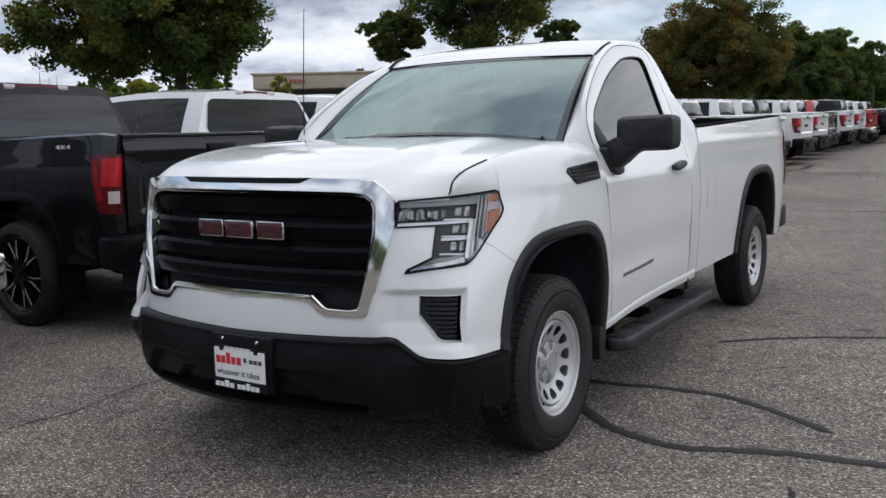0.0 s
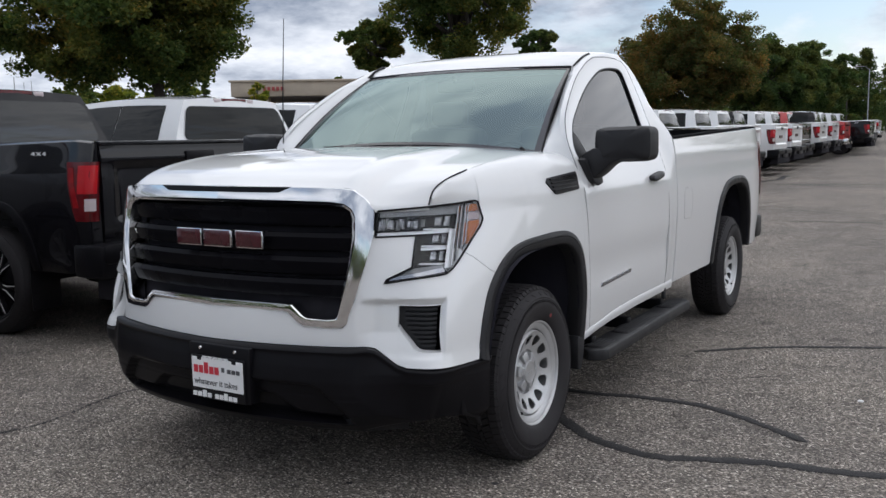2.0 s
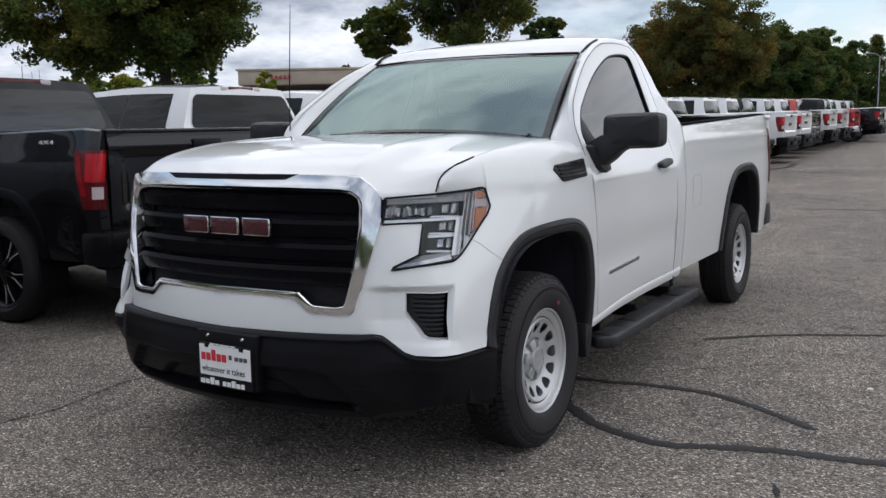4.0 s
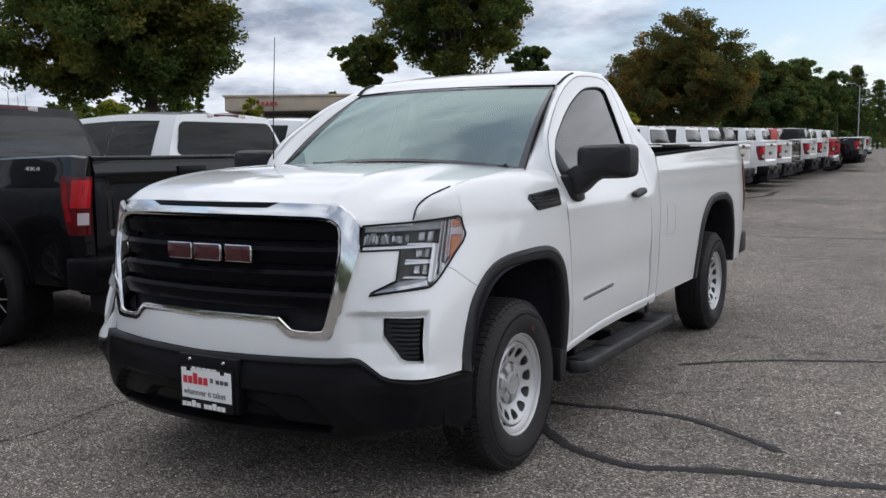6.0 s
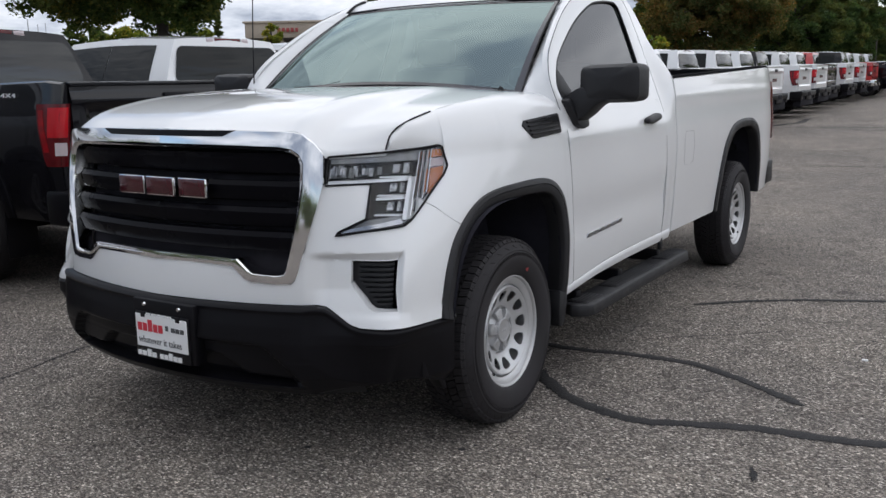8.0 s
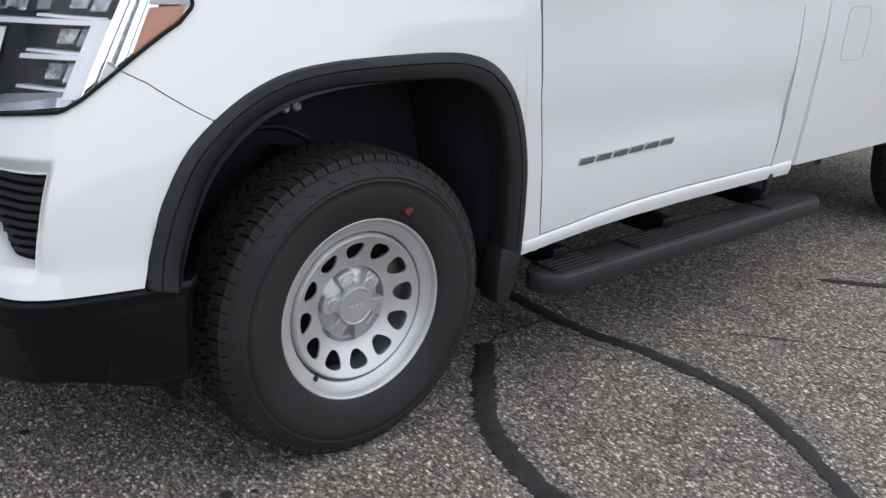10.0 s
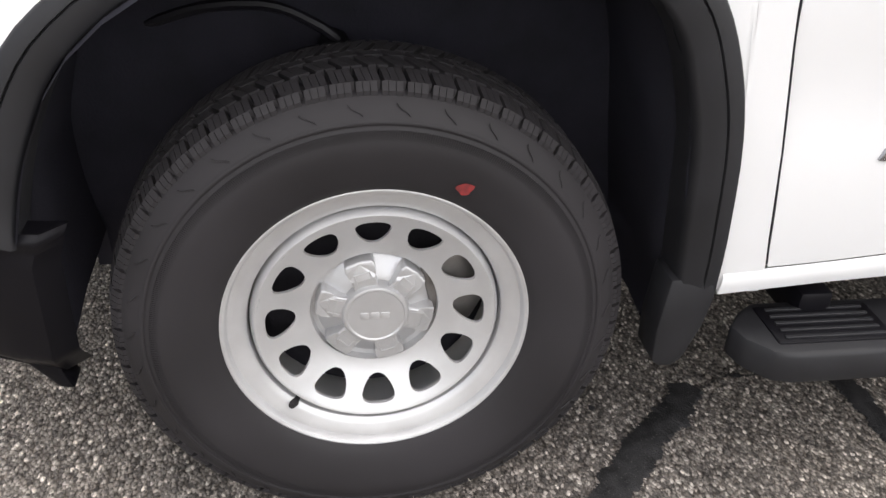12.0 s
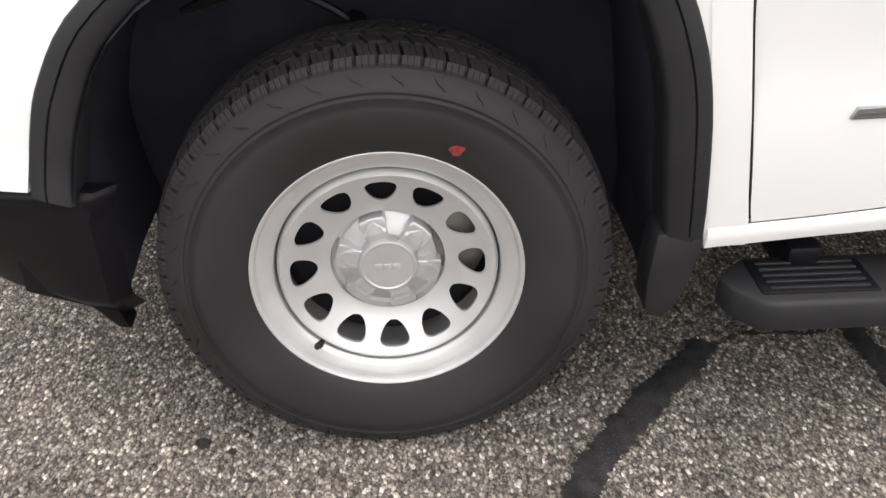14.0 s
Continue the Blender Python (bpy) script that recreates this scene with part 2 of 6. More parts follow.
def asphalt():
    m = material("asphalt", (0.1, 0.1, 0.1), 0.9, spec=0.12)
    n, l = m.node_tree.nodes, m.node_tree.links
    p = n["Principled BSDF"]
    co = n.new("ShaderNodeTexCoord")
    stones = n.new("ShaderNodeTexVoronoi")
    stones.inputs["Scale"].default_value = 98
    small = n.new("ShaderNodeTexVoronoi")
    small.inputs["Scale"].default_value = 230
    warp = n.new("ShaderNodeMapping")
    warp.inputs["Scale"].default_value = (1.0, 1.5, 1.0)
    warp.inputs["Rotation"].default_value = (0, 0, 0.6)
    l.new(co.outputs["Object"], warp.inputs["Vector"])
    for s in (stones, small):
        l.new(warp.outputs[0], s.inputs["Vector"])
    bw = n.new("ShaderNodeSeparateColor")
    l.new(stones.outputs["Color"], bw.inputs[0])
    tone = ramp(m, bw.outputs[0], [(0.0, (0.100, 0.093, 0.088)), (0.45, (0.200, 0.185, 0.170)), (0.80, (0.305, 0.281, 0.255)), (0.93, (0.50, 0.465, 0.425)), (1.0, (0.72, 0.675, 0.62))])
    edge = ramp(m, stones.outputs["Distance"], [(0.40, (1, 1, 1)), (0.85, (0.45, 0.43, 0.42))])
    bw2 = n.new("ShaderNodeSeparateColor")
    l.new(small.outputs["Color"], bw2.inputs[0])
    fine = ramp(m, bw2.outputs[1], [(0.0, (0.45, 0.45, 0.45)), (1.0, (1.55, 1.52, 1.48))])
    c = mixed(m, tone.outputs[0], edge.outputs[0], 1.0, "MULTIPLY")
    c = mixed(m, c, fine.outputs[0], 1.0, "MULTIPLY")
    wide, mid = noise_node(m, 0.45, 6, 0.6), noise_node(m, 4.0, 6, 0.65)
    stain = ramp(m, wide.outputs["Fac"], [(0.3, (0.74, 0.74, 0.76)), (0.7, (1.18, 1.16, 1.12))])
    spots = ramp(m, mid.outputs["Fac"], [(0.30, (0.60, 0.60, 0.60)), (0.46, (1, 1, 1)), (0.75, (1.12, 1.1, 1.08))])
    c = mixed(m, c, stain.outputs[0], 1.0, "MULTIPLY")
    c = mixed(m, c, spots.outputs[0], 1.0, "MULTIPLY")
    l.new(c, p.inputs["Base Color"])
    bumped(m, stones.outputs["Distance"], 0.7, -0.006)
    return m


ASPHALT = asphalt()


# ---- mesh building ----
def mesh_of(name, verts, faces, smooth=40.0):
    me = bpy.data.meshes.new(name)
    me.from_pydata([tuple(v) for v in verts], [], faces)
    me.validate()
    if smooth:
        me.shade_smooth()
        me.set_sharp_from_angle(angle=radians(smooth))
    return me


def part(name, shape, mat, parent=None, label="", smooth=40.0):
    """One mesh object, from (verts, faces) or a bmesh, under a thing or a part."""
    if isinstance(shape, bmesh.types.BMesh):
        bmesh.ops.recalc_face_normals(shape, faces=shape.faces)
        me = bpy.data.meshes.new(name)
        shape.to_mesh(me)
        shape.free()
        if smooth:
            me.shade_smooth()
            me.set_sharp_from_angle(angle=radians(smooth))
    else:
        me = mesh_of(name, *shape, smooth)
    me.materials.append(mat)
    ob = new(name, me)
    if parent:
        ob.parent = parent
    if label:
        ob["label"] = label
    return ob


def joined(*shapes):
    verts, faces = [], []
    for v, f in shapes:
        k = len(verts)
        verts += list(v)
        faces += [tuple(i + k for i in q) for q in f]
    return verts, faces


def welded(shape, d=0.0004):
    """The same surface with its touching edges sewn together."""
    bm = bmesh.new()
    vs = [bm.verts.new(v) for v in shape[0]]
    for q in shape[1]:
        bm.faces.new([vs[i] for i in q])
    bmesh.ops.remove_doubles(bm, verts=bm.verts[:], dist=d)
    bm.verts.index_update()
    out = [tuple(v.co) for v in bm.verts], [tuple(v.index for v in f.verts) for f in bm.faces]
    bm.free()
    return out


def moved(shape, m):
    return [tuple(m @ Vector(v)) for v in shape[0]], shape[1]


def flipped(shape):
    """The mirror image across the truck's middle plane."""
    return [(-x, y, z) for x, y, z in shape[0]], [tuple(reversed(q)) for q in shape[1]]


def facing(shape, way):
    """The sheet, turned if need be so that its faces look along way."""
    total = 0.0
    for q in shape[1]:
        a, b, c = (Vector(shape[0][q[k]]) for k in (0, 1, 2))
        total += (b - a).cross(c - a).dot(Vector(way))
    return shape if total > 0 else (shape[0], [tuple(reversed(q)) for q in shape[1]])


def both(shape):
    return joined(shape, flipped(shape))


def grid(rows, inward=None, closed=False):
    """A sheet through rows of points. inward: a vector by which a rim is folded in all round the edge."""
    n, m = len(rows), len(rows[0])
    verts = [tuple(p) for r in rows for p in r]
    faces = []
    for i in range(n - 1):
        for j in range(m - 1 + (1 if closed else 0)):
            k = (j + 1) % m
            faces.append((i * m + j, i * m + k, (i + 1) * m + k, (i + 1) * m + j))
    if inward is not None:
        if closed:
            loops = [[j for j in range(m)], [(n - 1) * m + j for j in range(m)]]
        else:
            loops = [[j for j in range(m)] + [i * m + m - 1 for i in range(1, n)] + [(n - 1) * m + j for j in range(m - 2, -1, -1)] + [i * m for i in range(n - 2, 0, -1)]]
        for loop in loops:
            base = len(verts)
            for i in loop:
                d = inward(verts[i]) if callable(inward) else inward
                verts.append(tuple(a + b for a, b in zip(verts[i], d)))
            c = len(loop)
            for a in range(c):
                b = (a + 1) % c
                faces.append((loop[a], base + a, base + b, loop[b]))
    return verts, faces


def line(pts, x):
    """Piecewise linear value through (x, y) pairs."""
    if x <= pts[0][0]:
        return pts[0][1]
    for (a, b), (c, d) in zip(pts, pts[1:]):
        if x <= c:
            return b + (d - b) * (x - a) / (c - a) if c > a else d
    return pts[-1][1]


def curve(pts, t):
    """A smooth curve through points of any dimension, t from 0 to 1."""
    n = len(pts)
    u = t * (n - 1)
    i = min(int(u), n - 2)
    f = u - i
    p1, p2 = pts[i], pts[i + 1]
    p0 = pts[i - 1] if i else [2 * a - b for a, b in zip(p1, p2)]
    p3 = pts[i + 2] if i + 2 < n else [2 * b - a for a, b in zip(p1, p2)]
    return [0.5 * (2 * b + (c - a) * f + (2 * a - 5 * b + 4 * c - d) * f * f + (3 * b - a - 3 * c + d) * f ** 3) for a, b, c, d in zip(p0, p1, p2, p3)]


def smoothed(pts, n):
    return [curve(pts, i / (n - 1)) for i in range(n)]


def spaced(a, b, n):
    return [a + (b - a) * i / (n - 1) for i in range(n)]


def box(x0, x1, y0, y1, z0, z1, bevel=0.0, seg=2):
    bm = bmesh.new()
    bmesh.ops.create_cube(bm, size=1.0)
    for v in bm.verts:
        v.co = Vector(((x0 + x1) / 2 + v.co.x * (x1 - x0), (y0 + y1) / 2 + v.co.y * (y1 - y0), (z0 + z1) / 2 + v.co.z * (z1 - z0)))
    if bevel:
        bmesh.ops.bevel(bm, geom=bm.edges[:], offset=bevel, segments=seg, profile=0.5, affect="EDGES")
    bm.verts.index_update()
    out = [tuple(v.co) for v in bm.verts], [tuple(v.index for v in f.verts) for f in bm.faces]
    bm.free()
    return out


def prism(outline, place, depth, bevel=0.0):
    """A flat outline (a, b) made solid: place(a, b, d) puts it into space, d from 0 to depth."""
    bm = bmesh.new()
    top = [bm.verts.new(place(a, b, depth)) for a, b in outline]
    low = [bm.verts.new(place(a, b, 0)) for a, b in outline]
    bm.faces.new(top)
    bm.faces.new(low[::-1])
    n = len(outline)
    for i in range(n):
        bm.faces.new((top[i], low[i], low[(i + 1) % n], top[(i + 1) % n]))
    bmesh.ops.recalc_face_normals(bm, faces=bm.faces)
    if bevel:
        bmesh.ops.bevel(bm, geom=bm.edges[:], offset=bevel, segments=2, profile=0.5, affect="EDGES")
    bmesh.ops.triangulate(bm, faces=[f for f in bm.faces if len(f.verts) > 4])
    bm.verts.index_update()
    out = [tuple(v.co) for v in bm.verts], [tuple(v.index for v in f.verts) for f in bm.faces]
    bm.free()
    return out


def tube(path, radius, n=10, caps=True):
    """A round bar along points; radius: one number, or one for each point."""
    pts = [Vector(p) for p in path]
    verts, faces = [], []
    side = None
    for i, p in enumerate(pts):
        d = (pts[min(i + 1, len(pts) - 1)] - pts[max(i - 1, 0)]).normalized()
        if side is None:
            side = d.orthogonal().normalized()
        side = (side - d * side.dot(d)).normalized()
        up = d.cross(side)
        r = radius[i] if isinstance(radius, (list, tuple)) else radius
        for k in range(n):
            a = 2 * math.pi * k / n
            verts.append(tuple(p + (side * math.cos(a) + up * math.sin(a)) * r))
    for i in range(len(pts) - 1):
        for k in range(n):
            q = (k + 1) % n
            faces.append((i * n + k, i * n + q, (i + 1) * n + q, (i + 1) * n + k))
    if caps:
        faces.append(tuple(range(n - 1, -1, -1)))
        faces.append(tuple((len(pts) - 1) * n + k for k in range(n)))
    return verts, faces


def lathe(profile, n=64, closed=False):
    """Turns (x, r) pairs round the x axis."""
    rows = [[(x, r * math.cos(2 * math.pi * k / n), r * math.sin(2 * math.pi * k / n)) for k in range(n)] for x, r in profile]
    if closed:
        rows.append(rows[0])
    return grid(rows, closed=True)


def empty(name, label, category, group="", kind=""):
    return tagged(new(name), label, category, group, kind)

# ---- ground ----
def ground_z(x, y):
    """The lot is level round the truck and rises gently along the lane."""
    d = max(0.0, y - 4.0)
    return 0.0115 * d * d / (d + 4.0) if d < 90 else 0.0115 * (8100 / 94 + (d - 90) * 0.2)


def build_ground():
    xs = [-900, -400, -200, -120, -80, -50, -35, -25, -18, -12, -8, -5, -3, -1.5, 0, 1.5, 3, 5, 8, 12, 18, 25, 35, 60, 120, 300, 900]
    ys = [-600, -200, -80, -40, -20, -10, -5, -2, 0, 2, 4, 6, 8, 10, 12, 15, 18, 22, 26, 30, 35, 40, 50, 60, 75, 95, 130, 200, 400, 900]
    shape = grid([[(x, y, ground_z(x, y)) for x in xs] for y in ys])
    g = part("ground", (shape[0], shape[1]), ASPHALT, smooth=60)
    tagged(g, "grey asphalt parking lot with coarse worn aggregate", "ground", kind="structure")


def ribbon(name, pts, width, label, rise=0.004, ragged=0.15, n=60, mat=None, taper=True):
    """A poured strip of sealer or a crack, lying on the ground."""
    rnd = random.Random(len(pts) * 31 + int(abs(pts[0][0]) * 977))
    rows = []
    n *= 5
    path = smoothed(pts, n)
    walkers = [0.0, 0.0]
    for i, p in enumerate(path):
        a, b = path[max(i - 1, 0)], path[min(i + 1, n - 1)]
        d = Vector((b[0] - a[0], b[1] - a[1])).normalized()
        for k in (0, 1):
            walkers[k] = walkers[k] * 0.86 + rnd.uniform(-ragged, ragged) * 0.55
        w = width * (1 + walkers[0] + 0.12 * rnd.uniform(-1, 1))
        if taper:
            w *= min(1, 0.25 + min(i, n - 1 - i) / 12)
        s = walkers[1] * width * 0.5
        row = []
        for f, h in ((-0.5, 0.0), (-0.44, rise * .6), (0, rise * .7), (0.44, rise * .6), (0.5, 0.0)):
            x, y = p[0] - d.y * (f * w + s), p[1] + d.x * (f * w + s)
            row.append((x, y, ground_z(x, y) + 0.0015 + h))
        rows.append(row)
    return tagged(part(name, grid(rows), mat or TAR), label, "crack sealer" if name == "crack_sealer" else "pavement crack", kind="structure")


build_ground()
ribbon("crack_sealer", [(0.70, 0.68), (0.76, 0.64), (0.86, 0.53), (0.99, 0.415), (1.17, 0.30), (1.42, 0.25), (1.65, 0.33), (1.86, 0.40), (2.22, 0.45), (2.8, 0.62), (3.6, 0.8)], 0.066, "black tar strip sealing a curved crack in asphalt", n=110)
ribbon("crack_sealer", [(-0.2, 1.1), (0.25, 1.06), (0.60, 1.03), (0.867, 1.03), (1.04, 1.075), (1.325, 1.09), (1.453, 1.064), (1.70, 0.93), (1.97, 0.75)], 0.056, "black tar strip sealing a crack beside the truck", n=90)
ribbon("crack_sealer", [(1.05, 2.21), (1.436, 2.53), (1.965, 2.80), (2.6, 3.0), (3.8, 3.2)], 0.045, "thin black tar strip across the lane", n=60)
ribbon("crack_sealer", [(0.07, 10.76), (1.1, 10.9), (2.4, 11.0), (5.0, 11.1)], 0.05, "thin black tar strip across the lane", n=50)
ribbon("crack_sealer", [(-2.2, 18.9), (-0.5, 19.2), (1.0, 19.5), (6.0, 20.0)], 0.07, "thin black tar strip across the lane", n=50)
ribbon("crack_sealer", [(-2.3, 19.4), (-2.1, 20.2), (-1.9, 20.9), (-1.95, 22.6)], 0.16, "short dark tar patch on the lane", n=40, ragged=0.5)
ribbon("pavement_crack", [(-1.42, 0.10), (-1.51, -0.10), (-1.53, -0.26), (-1.505, -0.42), (-1.475, -0.56), (-1.44, -0.78), (-1.49, -0.92), (-1.48, -1.11), (-1.40, -1.5), (-1.5, -2.1)], 0.019, "thin jagged dark crack in the asphalt", rise=0.001, ragged=0.9, n=80)
ribbon("pavement_crack", [(1.93, 0.03), (1.95, -0.03), (1.96, -0.09)], 0.016, "short dark crack in the asphalt", rise=0.001, ragged=0.6, n=14)
ribbon("pavement_crack", [(0.93, 1.25), (1.2, 1.5), (1.35, 1.62), (1.7, 1.9)], 0.006, "thin jagged dark crack in the asphalt", rise=0.001, ragged=0.9, n=50)
ribbon("pavement_crack", [(0.71, 0.71), (0.68, 0.80), (0.69, 0.92), (0.66, 1.0)], 0.008, "thin jagged dark crack in the asphalt", rise=0.001, ragged=0.9, n=30)


def spot(x, y, r, seed):
    rnd = random.Random(seed)
    ring = [(x + r * math.cos(a) * rnd.uniform(.7, 1.25), y + r * math.sin(a) * rnd.uniform(.7, 1.25), .002) for a in spaced(0, 2 * math.pi, 15)[:-1]]
    tagged(part("oil_spot", (ring + [(x, y, .0035)], [(k, (k + 1) % 14, 14) for k in range(14)]), TAR), "small dark oil spot on asphalt", "oil spot", kind="structure")


for k, (x, y, r) in enumerate(((.943, -.357, .015), (.968, -.30, .009), (.753, .457, .008), (.413, -.64, .014), (1.52, -.32, .010), (2.1, 1.9, .012), (2.3, -.9, .012))):
    spot(x, y, r, k)


tagged(part("litter", box(2.094, 2.122, 1.522, 1.540, .0, .008, .003), PAPER), "small scrap of white paper on the asphalt", "litter")


# ---- white pickup: body surface ----
LOW = [(0, -.96), (.3, -.94), (.58, -.88), (.76, -.80), (.91, -.72), (.962, -.54), (.985, -.25), (.995, .3), (.99, .62)]
HIGH = [(0, -.87), (.3, -.85), (.60, -.80), (.74, -.68), (.85, -.50), (.895, -.36), (.935, -.1), (.965, .3), (.97, .62)]


SIDE = [(.40, .96), (.5, .975), (.67, .992), (.9, 1.0), (1.05, .995), (1.17, .98), (1.27, .945), (1.9, .70)]


def plan(pts, u):
    i = min(max(int(math.floor(u)), 0), len(pts) - 2)
    t = u - i
    p1, p2 = pts[i], pts[i + 1]
    p0 = pts[i - 1] if i > 0 else (-pts[1][0], pts[1][1])
    p3 = pts[i + 2] if i + 2 < len(pts) else tuple(2 * b - a for a, b in zip(p1, p2))
    return tuple(.5 * (2 * b + (c - a) * t + (2 * a - 5 * b + 4 * c - d) * t * t + (3 * b - a - 3 * c + d) * t ** 3) for a, b, c, d in zip(p0, p1, p2, p3))


def front(u, z, out=0.0):
    """The skin of nose and fender. u runs from the middle of the grille (0) round the corner to the door (8); out: metres off it."""
    s = -1 if u < 0 else 1
    u = abs(u)

    def at(u, z):
        a, b = plan(LOW, u), plan(HIGH, u)
        k = min(max((z - .62) / .53, -.2), 1.25)
        k = k if k < 0 else k * k * (1.6 - .6 * k) if k < 1 else k
        return Vector((a[0] + (b[0] - a[0]) * k, a[1] + (b[1] - a[1]) * k, z))

    p = at(u, z)
    if u > 6.2 and z < 1.2:
        p.x += (line(SIDE, z) - p.x) * min(1, (u - 6.2) / 1.2)
    if out:
        n = (at(u + .02, z) - at(max(u - .02, 0) if u > .02 else -.02 + u, z)).cross(at(u, z + .01) - at(u, z - .01)).normalized()
        p = p + n * out
    return (s * p.x, p.y, p.z)


def u_at(y, z):
    a, b = 3.0, 8.0
    for _ in range(40):
        c = (a + b) / 2
        if front(c, z)[1] < y:
            a = c
        else:
            b = c
    return a




def side_x(z):
    return (line(SIDE, z - .03) + line(SIDE, z + .03) + 2 * line(SIDE, z)) / 4


def on_side(y, z, out=0.0):
    return (side_x(z) + out, y, z)


FLARE = [(-.525, .565), (-.522, .60), (-.504, .67), (-.478, .74), (-.419, .831), (-.314, .913), (-.205, .961), (-.089, .979), (.037, .986), (.172, .989), (.275, .981), (.356, .951), (.421, .887), (.467, .793), (.494, .694), (.516, .544), (.529, .41)]
ARCH = [(-.462, .545), (-.457, .58), (-.442, .640), (-.420, .70), (-.375, .785), (-.290, .862), (-.190, .906), (-.085, .924), (.037, .929), (.160, .929), (.250, .922), (.318, .895), (.372, .838), (.405, .755), (.425, .68), (.443, .55), (.460, .44)]
REAR_FLARE = [(2.86, .49), (2.875, .60), (2.90, .70), (2.94, .81), (3.0, .92), (3.09, 1.0), (3.20, 1.05), (3.34, 1.075), (3.5, 1.083), (3.66, 1.08), (3.78, 1.065), (3.88, 1.02), (3.955, .94), (4.01, .83), (4.05, .70), (4.075, .58), (4.09, .49)]
REAR_ARCH = [(2.925, .49), (2.94, .60), (2.965, .69), (3.0, .785), (3.055, .875), (3.13, .945), (3.225, .99), (3.35, 1.014), (3.5, 1.022), (3.64, 1.02), (3.74, 1.005), (3.825, .965), (3.89, .895), (3.945, .80), (3.985, .69), (4.01, .58), (4.025, .49)]
LAMP_LOW = [(2.75, .880), (3.3, .893), (4.05, .905), (4.22, .925), (5.0, 1.062), (5.06, 1.09)]
LAMP_TOP = [(2.43, 1.143), (3.47, 1.150), (4.7, 1.163), (4.86, 1.16), (5.06, 1.09)]
SEAM = [(4.35, .990), (4.86, .953), (5.54, .872), (5.75, .850)]
BUMPER_TOP = [(0, .637), (2.45, .648), (2.62, .642), (3.1, .583), (3.3, .573), (5.5, .566)]
EDGE = [(.797, -.594, 1.158), (.80, -.564, 1.21), (.819, -.502, 1.249), (.838, -.35, 1.285), (.845, -.197, 1.307), (.846, .1, 1.332), (.84, .25, 1.338), (.82, .45, 1.332)]


def edge_at(y):
    for i in range(len(EDGE) - 1):
        a, b = EDGE[i], EDGE[i + 1]
        if a[1] <= y <= b[1]:
            t = (y - a[1]) / (b[1] - a[1])
            return tuple(p + (q - p) * t for p, q in zip(a, b))
    return EDGE[0] if y < EDGE[0][1] else (EDGE[-1][0], y, EDGE[-1][2])


def flare_z(y):
    return -1 if y < FLARE[0][0] or y > FLARE[-1][0] else line(FLARE, y)


def inside(p, d=.02):
    x, y, _ = p
    k = max(.2, min(1, (y + .9) / .5))
    return (-math.copysign(d, x) * k, d * (1 - k) * 1.2, 0)


def relief(u, z):
    """The fascia steps back below the lamps, between the grille and the corner."""
    k = lambda a, b, v: min(1, max(0, (v - a) / (b - a)))
    return -.024 * k(.822, .804, z) * k(2.25, 2.6, u) * k(4.16, 4.07, u) * k(.60, .70, z)


def set_back(u, z, d):
    x, y, z = front(u, z)
    return (x - math.copysign(.5 * d, x), y + .86 * d, z)


def strip(us, lo, hi, rows=8, out=0.0, rim=.02):
    if isinstance(out, tuple):
        pts = [[set_back(u, lo(u) + (hi(u) - lo(u)) * j / rows, out[0]) for j in range(rows + 1)] for u in us]
        return grid(pts, (lambda p: (0, rim, 0)) if rim else None)
    pts = []
    for u in us:
        a, b = lo(u), hi(u)
        pts.append([front(u, a + (b - a) * j / rows, relief(abs(u), a + (b - a) * j / rows) if out == 'relief' else out) for j in range(rows + 1)])
    return grid(pts, (lambda p: inside(p, rim)) if rim else None)


def fascia_low(u):
    z = line(BUMPER_TOP, abs(u))
    for _ in range(6):
        f = flare_z(front(abs(u), max(z, .5))[1])
        z = max(line(BUMPER_TOP, abs(u)), f)
    return z


def fender_low(u):
    s = line(SEAM, u) + .0015 if u < 5.75 else .42
    z = s
    for _ in range(8):
        z = max(s, flare_z(front(u, z)[1]))
    return z


# ---- white pickup: wheels ----
def tyre_shape(sx):
    prof = [(-.012, .217), (.004, .229), (.014, .243), (.022, .268), (.026, .296), (.0235, .318), (.020, .3275), (.0215, .330), (.0213, .3335), (.0185, .3365), (.0135, .344), (.0075, .3525), (-.002, .3620), (-.012, .3665), (-.024, .3685),
            (-.06, .3700), (-.10, .3705), (-.14, .3700), (-.178, .3670), (-.190, .362), (-.204, .355), (-.214, .342), (-.225, .296), (-.215, .250), (-.19, .217)]
    v, f = lathe(smoothed(prof, 96), 120)
    return flat_foot((v, f))


def flat_foot(shape):
    out = []
    for x, y, z in shape[0]:
        if z < -.3805:
            z = -.3805
        out.append((x, y, z))
    return out, shape[1]


def wedge(x0, x1, a0, a1, r0, r1, skew=0.0, drop0=0.0, drop1=0.0):
    """A tread block between two angles; skew turns it, drop lowers an end towards the shoulder."""
    v = []
    for r in (r0, r1):
        for x, s, d in ((x0, 0, drop0), (x1, skew, drop1)):
            for a in (a0 + s, a1 + s):
                v.append((x, (r - d) * math.sin(a), (r - d) * math.cos(a)))
    return v, [(4, 5, 7, 6), (0, 1, 5, 4), (2, 6, 7, 3), (0, 4, 6, 2), (1, 3, 7, 5)]


